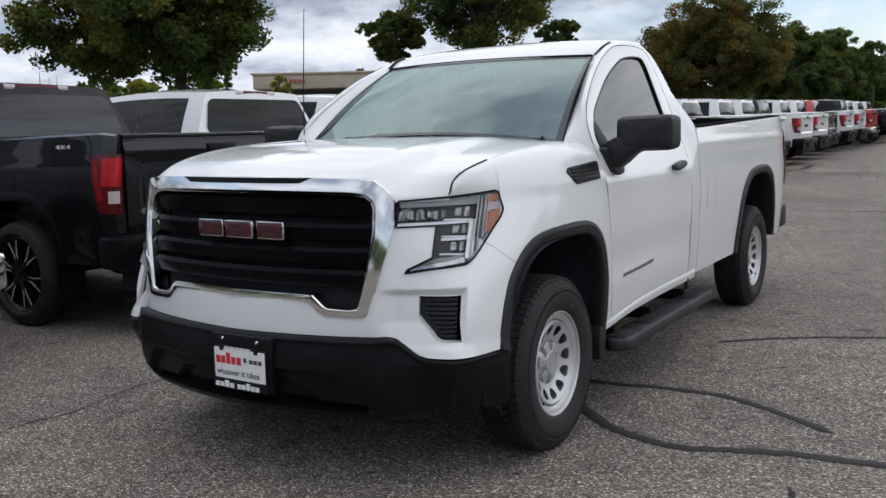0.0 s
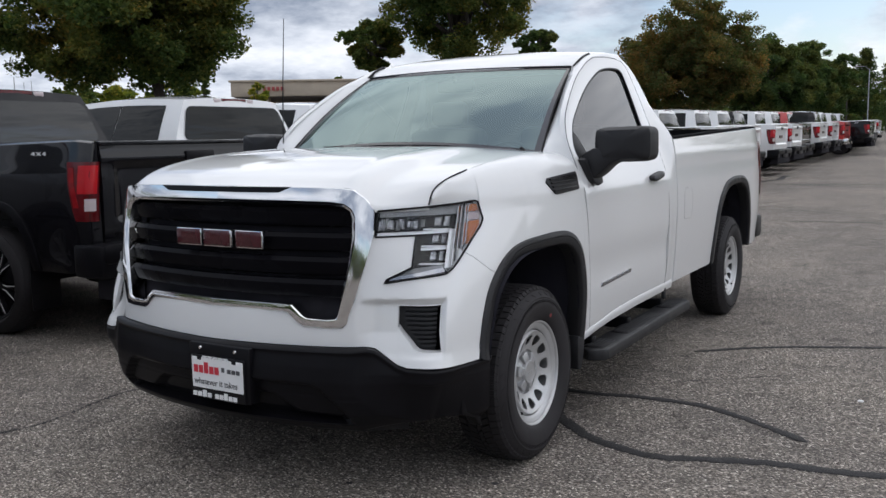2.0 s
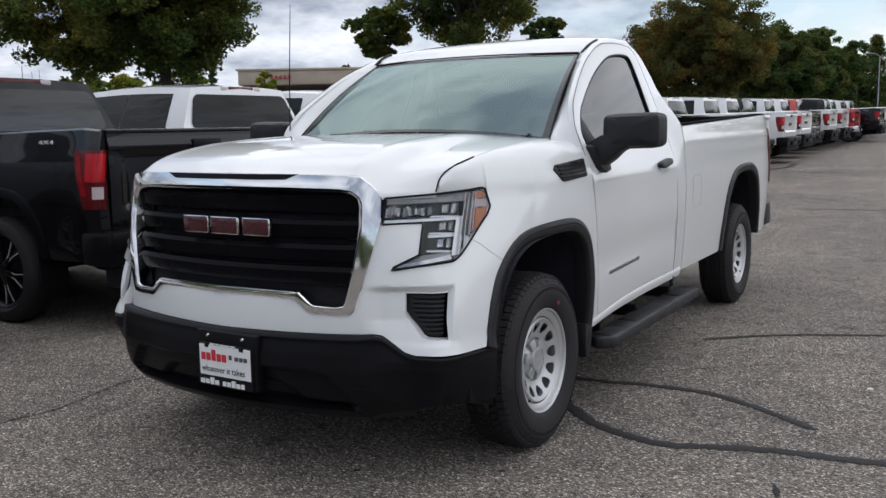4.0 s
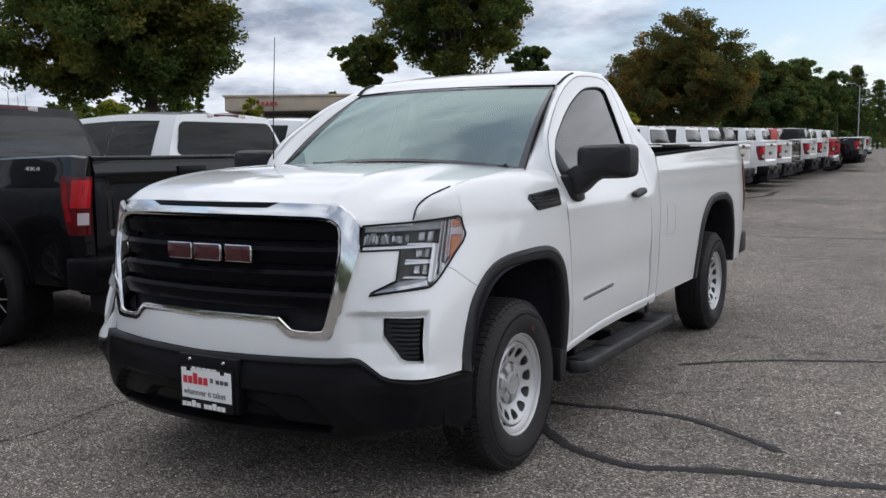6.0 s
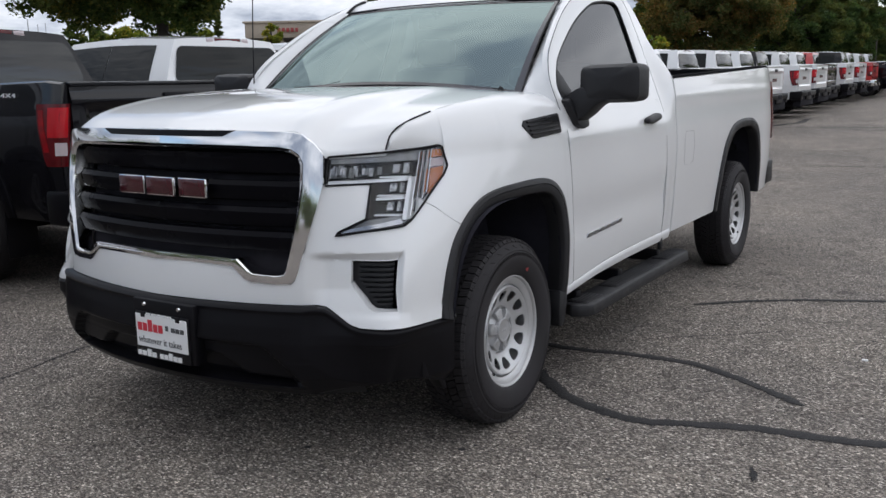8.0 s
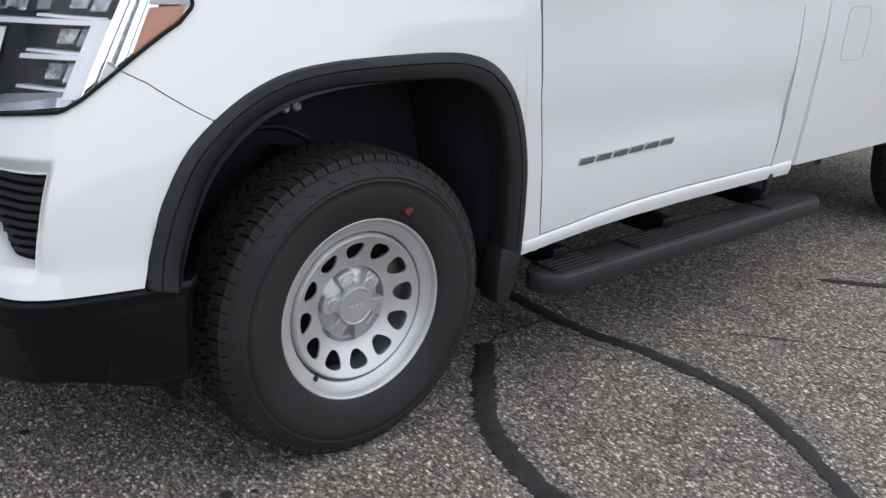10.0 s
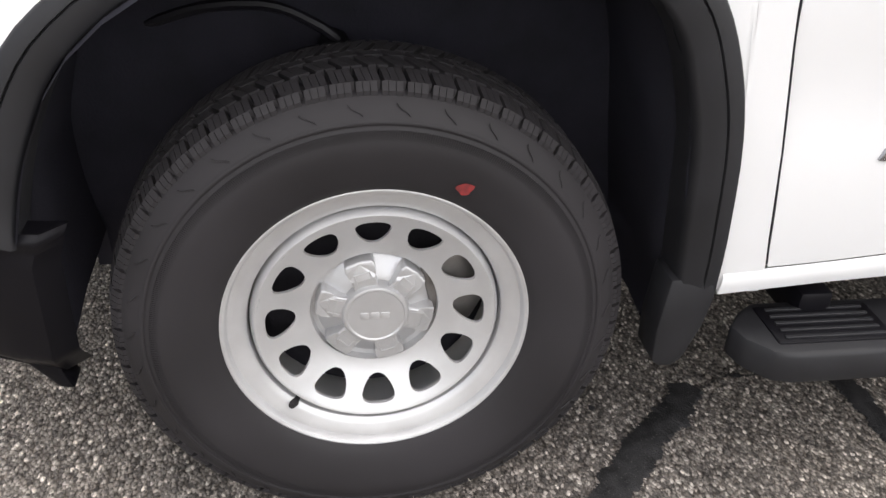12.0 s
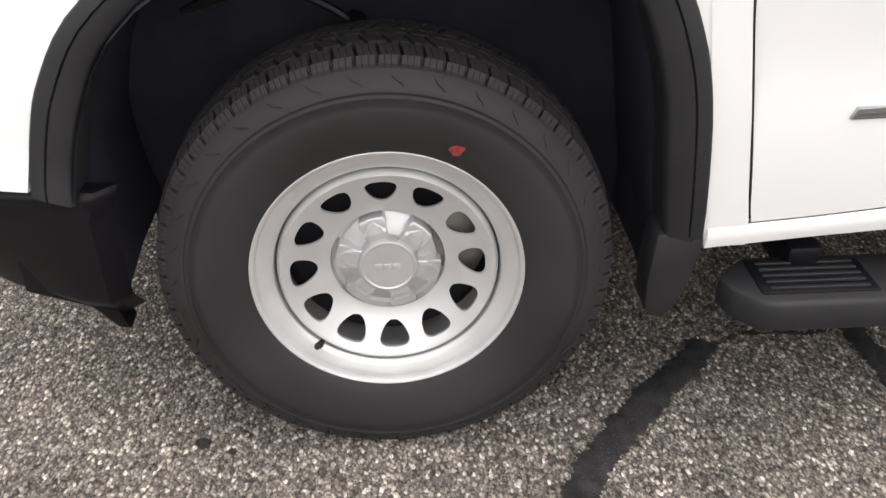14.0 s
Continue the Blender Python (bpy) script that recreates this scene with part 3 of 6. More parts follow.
def tread_shape():
    blocks = []
    n = 70
    step = 2 * math.pi / n
    for k in range(n):
        a = k * step
        for f0, f1 in ((0, .24), (.265, .53), (.555, .82)):
            blocks.append(wedge(-.044, -.010, a + step * f0, a + step * f1, .362, .3840, .012, 0, .0065))
        for f0, f1 in ((.01, .25), (.275, .54), (.565, .83)):
            blocks.append(wedge(-.010, -.0005, a + step * f0, a + step * f1, .345, .3774, .0, 0, .0105))
        blocks.append(wedge(-.194, -.154, a, a + step * .8, .362, .3840, -.01, .010, 0))
        for f0, f1 in ((.10, .40), (.44, .86)):
            blocks.append(wedge(-.086, -.049, a + step * f0, a + step * f1, .362, .3853, .045))
            blocks.append(wedge(-.149, -.114, a + step * (f0 + .2), a + step * (f1 + .2), .362, .3853, -.045))
        blocks.append(wedge(-.109, -.091, a + step * .2, a + step * .92, .362, .3856, .03))
    return flat_foot(joined(*blocks))


def tread_hooks():
    """Thin moulded hooks below the tread, on the shoulder of the sidewall."""
    n = 35
    out = []
    for k in range(n):
        a = 2 * math.pi * (k + .3) / n
        pts = [(.0088, .3545, 0), (.0118, .3490, .012), (.0150, .3440, .040), (.0172, .3405, .052)]
        out.append(tube([(x, r * math.sin(a + d), r * math.cos(a + d)) for x, r, d in smoothed(pts, 7)], .0011, 5, False))
    return joined(*out)


def sidewall_ribs():
    """The band of fine radial ribs inside the raised ring."""
    n = 640
    return joined(*[wedge(.0215, .0252, 2 * math.pi * k / n, 2 * math.pi * (k + .5) / n, .309, .3225) for k in range(n)])


def ring_hole(k, r_in=.098, r_out=.177, n=32):
    """One twelfth of the wheel disc, with its rounded vent hole and the hole's wall."""
    a0 = 2 * math.pi * k / 12 - .042
    hole, rect = [], []
    for i in range(n):
        t = 2 * math.pi * i / n
        c, s = math.cos(t), math.sin(t)
        pw = lambda q, e: math.copysign(abs(q) ** e, q)
        r = .1425 + .0225 * pw(s, .8) + .002 * (1 - s * s)
        k = (r - .120) / .045
        w = (.0125 + .0185 * min(1, max(0, k)) ** .8) * pw(c, .66)
        hole.append((r, w / r))
        m = max(abs(c), abs(s))
        rc, rs = c / m, s / m
        rect.append(((r_in + r_out) / 2 + (r_out - r_in) / 2 * rs, rc * math.pi / 12))
    bulge = lambda r: line([(.098, -.050), (.108, -.0475), (.120, -.0425), (.165, -.0205), (.172, -.0165), (.177, -.0140)], r)
    at = lambda r, a, d=0.0: (bulge(r) + d, r * math.sin(a0 + a), r * math.cos(a0 + a))
    rows = [[at(*p) for p in rect], [at((2 * p[0] + q[0]) / 3, (2 * p[1] + q[1]) / 3) for p, q in zip(rect, hole)], [at((p[0] + 2.6 * q[0]) / 3.6, (p[1] + 2.6 * q[1]) / 3.6) for p, q in zip(rect, hole)],
            [at(*q) for q in hole], [at(*q, -.003) for q in hole], [at(*q, -.006) for q in hole]]
    return grid(rows, closed=True)


def steel_wheel(parent, name="wheel"):
    """Steel wheel with twelve vent holes; its face looks along +x, the rim's edge lies at x = 0."""
    hub = new(name)
    hub.parent = parent
    part("tyre", tyre_shape(1), RUBBER, hub, "black rubber tyre with matt sidewall", smooth=30)
    part("tread", tread_shape(), RUBBER, hub, smooth=0)
    tagged(part("shoulder_pattern", tread_hooks(), RUBBER, hub, smooth=0), kind="stuff")
    tagged(part("sidewall_ribbing", sidewall_ribs(), RUBBER, hub, smooth=0), kind="stuff")
    rim = [(-.20, .226), (-.20, .208), (-.08, .195), (-.046, .1892), (-.030, .1898), (-.0205, .1915), (-.0165, .1950), (-.0135, .2020), (-.0105, .2100), (-.0085, .2155), (-.0080, .2185), (-.0030, .2198), (.0022, .2225), (.0042, .2268), (.0035, .2295), (.0005, .2312), (-.006, .2312), (-.010, .228)]
    part("rim", lathe(rim, 96), STEEL, hub, "silver painted steel rim", smooth=26)
    disc = [(-.055, .1883), (-.036, .1880), (-.024, .1862), (-.0165, .1830), (-.0130, .1797), (-.0140, .177)]
    pieces = [lathe(disc, 96)] + [ring_hole(k) for k in range(12)] + [lathe([(-.050, .098), (-.064, .0965), (-.064, .085)], 60)]
    part("wheel_disc", welded(joined(*pieces)), STEEL, hub, "silver disc with twelve vent holes")
    # the cap: a shallow dome, six raised arms with a rim, a round boss in the middle
    cap = lathe([(-.080, .0930), (-.0670, .0922), (-.0640, .0885), (-.0600, .0800), (-.0545, .0680), (-.0485, .056), (-.0470, .045), (-.0470, .0001)], 72)
    part("hub_cap", cap, CAP_SILVER, hub, "silver plastic hub cap with six arms", smooth=30)
    boss = lathe([(-.052, .0530), (-.0330, .0510), (-.0285, .0488), (-.0275, .0465), (-.0275, .0445), (-.0290, .0425), (-.0288, .02), (-.0288, .0001)], 72)
    part("cap_boss", boss, CAP_SILVER, hub, smooth=30)
    for k in range(6):
        a = radians(43 + 60 * k)
        c, s = math.cos(a), math.sin(a)
        arm = [(.044, -.0185), (.062, -.0185), (.0670, -.0205), (.080, -.0235), (.0885, -.0215), (.0912, .0), (.0885, .0215), (.080, .0235), (.0670, .0205), (.062, .0185), (.044, .0185)]
        drop = lambda r: max(0, r - .066) * .22
        part("cap_arm", prism(arm, lambda r, w, d: (-.080 + d - drop(r) * (d > .005), r * s + w * c, r * c - w * s), .0455, .0026), CAP_SILVER, hub, smooth=0)
        rib = [(.053, -.0125), (.0735, -.0125), (.0735, .0125), (.053, .0125), (.053, .0108), (.0718, .0108), (.0718, -.0108), (.053, -.0108)]
        part("cap_rib", prism(rib, lambda r, w, d: (-.0425 + d - drop(r) * (d > .005), r * s + w * c, r * c - w * s), .0094), CAP_SILVER, hub, smooth=0)
    for k in range(3):
        part("cap_emblem", box(-.0290, -.0277, -.023 + k * .0155, -.0105 + k * .0155, -.0055, .0055, .0005), STEEL, hub)
    part("valve", tube([(-.030, -.124, -.152), (-.018, -.127, -.151), (-.008, -.131, -.149)], [.0075, .0075, .005], 12), RUBBER, hub, "black rubber valve stem")
    part("brake_disc", lathe([(-.095, .165), (-.088, .165), (-.088, .09), (-.08, .08), (-.08, .0)], 48), DARK, hub, "dark metal brake disc")
    cal = [(.095, .80), (.155, .85), (.170, 1.05), (.170, 1.55), (.155, 1.8), (.095, 1.85)]
    part("brake_caliper", prism([(r * math.sin(a), r * math.cos(a)) for r, a in cal], lambda y, z, d: (-.086 + d, y, z), .028, .006), RUSTY, hub, "bare metal brake caliper")
    # added dark disc, stands in for the shade behind the vent holes
    part("vent_shade_disc", lathe([(-.12, .187), (-.112, .187), (-.112, .0)], 48), DARK, hub)
    return hub


# ---- white pickup ----
def wheel_liner(arch, sx):
    """The black inner fender: a shell over the wheel and the wall behind it."""
    rows = []
    for y, z in smoothed(arch, 41):
        rows.append([(sx * (.985 if z > .55 else .93), y, z), (sx * .92, y, z + .012 * (z > .5)), (sx * .80, y, z + .02), (sx * .62, y, z + .02), (sx * .60, y, max(.28, z - .48))])
    return grid(rows)


def build_hero():
    truck = empty("pickup_truck", "white regular-cab pickup truck parked on asphalt, chrome grille, black bumper", "pickup truck")
    P = lambda name, shape, mat, label="", parent=truck, smooth=40.0: part(name, shape, mat, parent, label, smooth)

    # nose: white fascia round grille, lamps and fog openings
    fog_low = [(3.05, .725), (3.12, .705), (3.44, .634), (3.55, .628), (4.06, .625)]
    seg = []
    seg.append(strip(spaced(-2.15, 2.15, 44), fascia_low, lambda u: line([(0, .79), (1.2, .79), (1.45, .745), (2.15, .745)], abs(u)), 5))
    half = []
    half.append(strip(spaced(2.05, 2.76, 16), fascia_low, lambda u: 1.052, 60, out='relief'))
    half.append(strip(spaced(2.755, 3.07, 6), fascia_low, lambda u: line(LAMP_LOW, u), 40, out='relief'))
    half.append(strip(spaced(3.06, 4.065, 18), fascia_low, lambda u: line(fog_low, u), 8, out='relief', rim=.05))
    half.append(strip(spaced(3.06, 4.065, 18), lambda u: .799, lambda u: line(LAMP_LOW, u), 24, out='relief', rim=.05))
    half.append(strip(spaced(4.06, 4.36, 20), fascia_low, lambda u: line(LAMP_LOW, u), 40, out='relief'))
    half.append(strip(spaced(4.355, 5.72, 46), fascia_low, lambda u: max(line(SEAM, u) - .0005, fascia_low(u)), 14))
    half.append(strip(spaced(2.74, 3.285, 8), lambda u: line([(2.74, .886), (3.285, .932)], u), lambda u: 1.047, 8))
    P("front_fascia", joined(*seg, *[both(h) for h in half]), WHITE, "white painted upper bumper fascia")

    # fenders
    fend = []
    cols = spaced(4.36, 5.02, 16)
    fend.append(strip(cols, fender_low, lambda u: max(line(LAMP_LOW, u) - .003, fender_low(u) + .001), 6))
    gap_y = lambda z: line([(.40, .604), (.47, .597), (.49, .591), (.855, .522), (1.02, .505), (1.25, .485)], z)
    rows = []
    for u in spaced(5.0, 6.9, 70) + [None] * 50:
        k = len(rows)
        t = (k - 69) / 50
        col = []
        lo = fender_low(u) if u else None
        if u is None:
            y = front(6.9, .7)[1]
            y = y + (gap_y(.7) - y) * t
            lo = .42
            for _ in range(8):
                yy = front(6.9, lo)[1]
                lo = max(.42, flare_z(yy + (gap_y(lo) - yy) * t))
        for j in range(15):
            z = lo + (1.12 - lo) * j / 14
            if u is None:
                yy = front(6.9, z)[1]
                col.append(front(u_at(yy + (gap_y(z) - yy) * t, z), z))
            else:
                col.append(front(u, z))
        a = Vector(col[-1])
        e = Vector(edge_at(a.y))
        e.y = a.y
        c = Vector((a.x - .012, a.y, e.z - .012))
        for j in range(1, 11):
            f = j / 10
            col.append(tuple(a * (1 - f) ** 2 + c * 2 * f * (1 - f) + e * f * f))
        rows.append(col)
    fend.append(grid(rows, lambda p: inside(p)))
    rows = []
    for i, u in enumerate(spaced(3.5, 5.0, 26)):
        a = Vector(front(u, line(LAMP_TOP, u) + .004))
        e = Vector(edge_at(a.y + .012))
        c = Vector((a.x * .55 + e.x * .45 + .02, a.y * .5 + e.y * .5, e.z - .004))
        rows.append([tuple(a * (1 - t) ** 2 + c * 2 * t * (1 - t) + e * t * t) for t in spaced(0, 1, 11)])
    fend.append(grid(rows, lambda p: inside(p)))
    fl = joined(*fend)
    P("fender", fl, WHITE)
    P("fender", flipped(fl), WHITE)

    # bonnet
    n, m = 40, 44
    front_edge = lambda s: front(3.47 * s, line([(0, 1.238), (1.9, 1.232), (2.1, 1.21), (2.38, 1.158), (3.47, 1.158)], 3.47 * s), .002)
    rear_edge = lambda s: (.82 * s, .40 + .05 * s * s, 1.372 - .040 * s * s)
    centre = lambda v: curve([(0, -.868, 1.238), (0, -.75, 1.286), (0, -.5, 1.332), (0, -.2, 1.356), (0, .1, 1.367), (0, .40, 1.372)], v)
    side = lambda v: curve(EDGE, v)
    rows = []
    for i in range(m + 1):
        v = i / m
        row = []
        for j in range(n + 1):
            s = j / n
            a, b, c, d = front_edge(s), rear_edge(s), centre(v), side(v)
            p = [(1 - v) * a[k] + v * b[k] + (1 - s) * c[k] + s * d[k] - (1 - v) * (1 - s) * front_edge(0)[k] - (1 - v) * s * front_edge(1)[k] - v * (1 - s) * rear_edge(0)[k] - v * s * rear_edge(1)[k] for k in range(3)]
            dome = .012 * max(0, 1 - abs(s - .62) / .12) * math.sin(math.pi * min(1, v * 1.1)) if 0 < v < .9 else 0
            p[2] += dome
            row.append(tuple(p))
        rows.append(row)
    hood = grid(rows, (0, 0, -.02))
    P("bonnet", both(hood), WHITE, "white bonnet with raised creases", smooth=50)
    for s in (-1, 1):
        P("bonnet_gap", tube([(s * x, y, z + .0005) for x, y, z in smoothed(EDGE, 40)[:17]], .0030, 6), DARK)
    P("inner_bay", box(-.57, .57, -.58, .45, .60, 1.12), DARK)

    # chrome grille frame
    outer = [(0, 1.233), (1.0, 1.232), (1.8, 1.229), (2.0, 1.222), (2.2, 1.19), (2.37, 1.150), (2.44, 1.055), (2.36, .95), (2.22, .82), (2.09, .731), (2.02, .716), (1.8, .713), (1.45, .717), (1.37, .728), (1.22, .765), (1.15, .769), (0, .769)]
    inner = [(0, 1.172), (1.0, 1.170), (1.70, 1.167), (1.86, 1.160), (1.96, 1.142), (2.01, 1.115), (2.05, 1.035), (2.04, .95), (1.98, .85), (1.92, .765), (1.90, .752), (1.80, .747), (1.50, .750), (1.42, .760), (1.27, .797), (1.18, .800), (0, .800)]
    rows = []
    for j, (f, o) in enumerate(((0, .0), (0, .012), (.05, .018), (.5, .0190), (.84, .0185), (.90, .013), (1, .006), (1, -.06))):
        rows.append([front(a[0] + (b[0] - a[0]) * f, a[1] + (b[1] - a[1]) * f, o + (1.0 if 1 < j < 5 else .7 if 0 < j < 7 else 0) * (.024 * min(1, max(0, (a[1] - .74) / .34)) - .012)) for a, b in zip(outer, inner)])
    P("grille_frame", both(grid(rows)), CHROME, "bright chrome grille surround", smooth=20)
    trap = lambda: [[front(u, z, .0330) for u in spaced(-w, w, 14)] for z, w in ((1.2085, .98), (1.229, 1.14))]
    P("brow_slot", grid(trap(), (0, .03, 0)), SATIN, "black slot in the chrome brow")
    # grille bars
    P("grille_backing", strip(spaced(-2.05, 2.05, 24), lambda u: .74, lambda u: 1.18, 4, out=-.075, rim=0), DARK)
    for z in (1.128, 1.035, .945, .862):
        rows = []
        for z2, o in ((z + .036, -.055), (z + .030, -.022), (z + .012, -.012), (z - .022, -.026), (z - .034, -.034), (z - .036, -.06)):
            w = line([(.74, 1.85), (.9, 2.0), (1.18, 2.0)], z2)
            rows.append([front(u, z2, o) for u in spaced(-w, w, 24)])
        P("grille_bar", grid(rows), GRILLE)
    # emblem: three plain red blocks with chrome edges
    for x0, x1 in ((-.227, -.085), (-.070, .082), (.097, .240)):
        yy = front(abs(x0 + x1) / .6, 1.03)[1] - .006
        P("emblem_block", box(x0, x1, yy - .012, yy + .012, .995, 1.068, .008), CHROME, "chrome edge of the emblem")
        P("emblem_face", box(x0 + .005, x1 - .005, yy - .0140, yy, 1.000, 1.063, .004), LOGO_RED, "dark red emblem face")

    # headlights
    for s in (-1, 1):
        lamp = new("headlight")
        lamp.parent = truck
        fl = (lambda sh: sh) if s > 0 else flipped
        areas = ((spaced(2.45, 3.30, 12), lambda u: 1.050, lambda u: line(LAMP_TOP, u)), (spaced(3.29, 5.055, 30), lambda u: line(LAMP_LOW, u), lambda u: max(line(LAMP_TOP, u), line(LAMP_LOW, u) + .001)),
                 (spaced(2.76, 3.30, 8), lambda u: line(LAMP_LOW, u), lambda u: line([(2.76, .886), (3.30, .934)], u)))
        P("housing", fl(joined(*[strip(a, b, c, 6, out=(.055,), rim=0) for a, b, c in areas])), SATIN, "dark lamp housing", parent=lamp)
        lens = P("lens", facing(fl(joined(*[strip(a, b, c, 6, out=.003, rim=0) for a, b, c in areas])), (s * .6, -.8, 0)), LENS, "clear lamp cover", parent=lamp)
        lens.visible_shadow = False
        loop = [front(u, line(LAMP_TOP, u), .004) for u in spaced(2.45, 5.05, 30)] + [front(u, line(LAMP_LOW, u), .004) for u in spaced(5.05, 2.76, 36)] + [front(u, z, .004) for u, z in ((2.80, .892), (3.29, .934), (3.29, 1.048), (2.46, 1.048), (2.44, 1.10), (2.45, 1.143))]
        P("lamp_seal", fl(tube(loop, .0040, 8)), SATIN, "black rubber seal", parent=lamp)
        bar = lambda u0, u1, z0, z1, o, d=.02: prism([(u0, z0), (u1, z0 + .0), (u1, z1), (u0, z1)], lambda u, z, k: front(u, z, o + k), d, .003)
        P("lamp_wall", fl(joined(grid([[set_back(3.295, z, d) for d in (.0, .02, .036)] for z in spaced(.93, 1.052, 6)]), grid([[set_back(u, 1.050, d) for d in (.0, .02, .036)] for u in spaced(2.46, 3.3, 8)]))), SATIN, parent=lamp)
        P("lamp_bar", fl(strip(spaced(2.5, 3.95, 16), lambda u: 1.052, lambda u: 1.061, 2, out=(.008,), rim=.03)), LAMP_BAR, "silver light strip", parent=lamp)
        P("lamp_bar", fl(strip(spaced(3.42, 3.98, 8), lambda u: .992, lambda u: 1.000, 2, out=(.010,), rim=.03)), LAMP_BAR, "silver light strip", parent=lamp)
        P("lamp_bar", fl(strip(spaced(3.98, 4.08, 4), lambda u: .925, lambda u: 1.062, 6, out=(.008,), rim=.03)), LAMP_BAR, "silver light strip", parent=lamp)
        P("lamp_bar", fl(strip(spaced(2.86, 4.0, 14), lambda u: line([(2.86, .887), (4.0, .912)], u), lambda u: line([(2.86, .896), (4.0, .930)], u), 2, out=(.012,), rim=.03)), CHROME_DARK, "smoked light strip", parent=lamp)
        for u0, u1, d, mt in ((4.09, 4.15, .030, SATIN), (4.15, 4.172, .014, CHROME), (4.175, 4.265, .024, LAMP_GUIDE), (4.268, 4.285, .016, CHROME), (4.29, 4.385, .020, LAMP_GREY), (4.388, 4.43, .012, LAMP_GUIDE), (4.435, 4.450, .007, CHROME), (4.455, 4.53, .014, LAMP_GUIDE), (4.535, 4.56, .008, CHROME)):
            P("lamp_bezel", fl(strip(spaced(u0, u1, 5), lambda u: line(LAMP_LOW, u) + .012, lambda u: line(LAMP_TOP, u) - .010, 8, out=(d,), rim=.02)), mt, parent=lamp)
        P("lamp_trough", fl(strip(spaced(2.5, 4.1, 16), lambda u: 1.118, lambda u: line(LAMP_TOP, u) - .006, 3, out=(.018,), rim=.03)), LAMP_GUIDE, "grey light guide", parent=lamp)
        P("lamp_foot", fl(strip(spaced(2.95, 4.08, 16), lambda u: line(LAMP_LOW, u) + .009, lambda u: min(line(LAMP_LOW, u) + .034, line([(2.76, .886), (3.30, .934), (4.2, .99)], u) - .008), 3, out=(.020,), rim=.02)), LAMP_GUIDE, "grey light guide", parent=lamp)
        for z0, z1, o in ((1.064, 1.112, .046), (1.003, 1.048, .046), (.940, .988, .046)):
            P("lamp_module", fl(strip(spaced(3.42, 3.96, 8), lambda u: z0, lambda u: z1, 3, out=(o,), rim=.02)), GLOSS, "dark projector module", parent=lamp)
            # a stepped reflector bowl in each module, split by a bright blade
            for k, (u0, u1, f0, f1, d) in enumerate(((3.50, 3.62, .15, .62, .040), (3.63, 3.74, .30, .88, .036), (3.75, 3.82, .10, .50, .042), (3.83, 3.93, .22, .92, .034))):
                P("module_lens", fl(strip(spaced(u0, u1, 4), lambda u: z0 + (z1 - z0) * f0, lambda u: z0 + (z1 - z0) * f1, 3, out=(d,), rim=.012)), LAMP_GREY if k % 2 else GLOSS, parent=lamp)
            P("lamp_blade", fl(strip(spaced(3.42, 3.97, 8), lambda u: z0 - .0045 + (3.97 - u) * .008, lambda u: z0 + .0005 + (3.97 - u) * .008, 1, out=(.022,), rim=.02)), LAMP_BAR, "bright silver blade", parent=lamp)
        ribs = random.Random(7)
        u0 = 2.50
        while u0 < 3.40:
            w = ribs.uniform(.02, .07)
            lo, hi = 1.068 + ribs.uniform(0, .012), 1.112 - ribs.uniform(0, .014)
            P("lamp_rib", fl(strip(spaced(u0, u0 + w, 3), lambda u: lo, lambda u: hi, 2, out=(.020 + ribs.uniform(0, .016),), rim=.02)), ribs.choice((LAMP_GREY, LAMP_GREY, LAMP_GUIDE, GLOSS)), parent=lamp)
            u0 += w + ribs.uniform(.006, .02)
        P("amber_marker", fl(strip(spaced(4.60, 4.98, 10), lambda u: max(.958, line(LAMP_LOW, u) + .010), lambda u: max(line([(4.52, 1.085), (4.98, 1.09)], u), line(LAMP_LOW, u) + .011), 6, out=(.006,), rim=.02)), AMBER, "amber side reflector", parent=lamp)
        P("clear_marker", fl(strip(spaced(4.57, 4.92, 8), lambda u: 1.092, lambda u: 1.120, 3, out=(.006,), rim=.02)), CLEAR_LENS, "clear side reflector", parent=lamp)
        P("amber_marker", fl(strip(spaced(4.57, 4.84, 8), lambda u: 1.124, lambda u: 1.150, 3, out=(.006,), rim=.02)), AMBER, "amber side reflector", parent=lamp)

    # fog openings with louvres
    for s in (-1, 1):
        fl = (lambda sh: sh) if s > 0 else flipped
        fog = P("fog_opening", fl(strip(spaced(3.05, 4.07, 10), lambda u: line(fog_low, u) - .01, lambda u: .805, 4, out=-.06, rim=0)), PLASTIC, "black plastic opening in the fascia")
        for k in range(9):
            z = .642 + k * .0178
            u0 = line([(.60, 3.6), (.634, 3.5), (.705, 3.17), (.73, 3.10), (.8, 3.10)], z) + .1
            P("louvre", fl(strip(spaced(u0, 4.03, 9), lambda u: z, lambda u: z + .009, 1, out=-.043, rim=.03)), PLASTIC, parent=fog)

    # black bumper
    def bump_out(u, z):
        u = abs(u)
        o = line([(.30, -.06), (.345, -.02), (.39, .010), (.46, .026), (.56, .030), (.62, .028), (.65, .010)], z + (.637 - line(BUMPER_TOP, u)) * (1 if z > .45 else 0))
        top = line([(0, .508), (1.55, .508), (1.70, .495), (2.1, .40), (2.3, .30)], u)
        o -= .030 * min(1, max(0, (top - z) / .013)) * min(1, max(0, (z - .345) / .015))
        top2 = line([(0, .455), (.95, .455), (1.05, .445), (1.35, .385), (2.0, .375), (2.1, .30)], u)
        o -= .030 * min(1, max(0, (top2 - z) / .013)) * min(1, max(0, (z - .345) / .015))
        if u > 2.3:
            o = min(o, line([(2.3, .028), (2.7, .012), (3.2, -.008), (4.2, -.012), (5.5, -.012)], u))
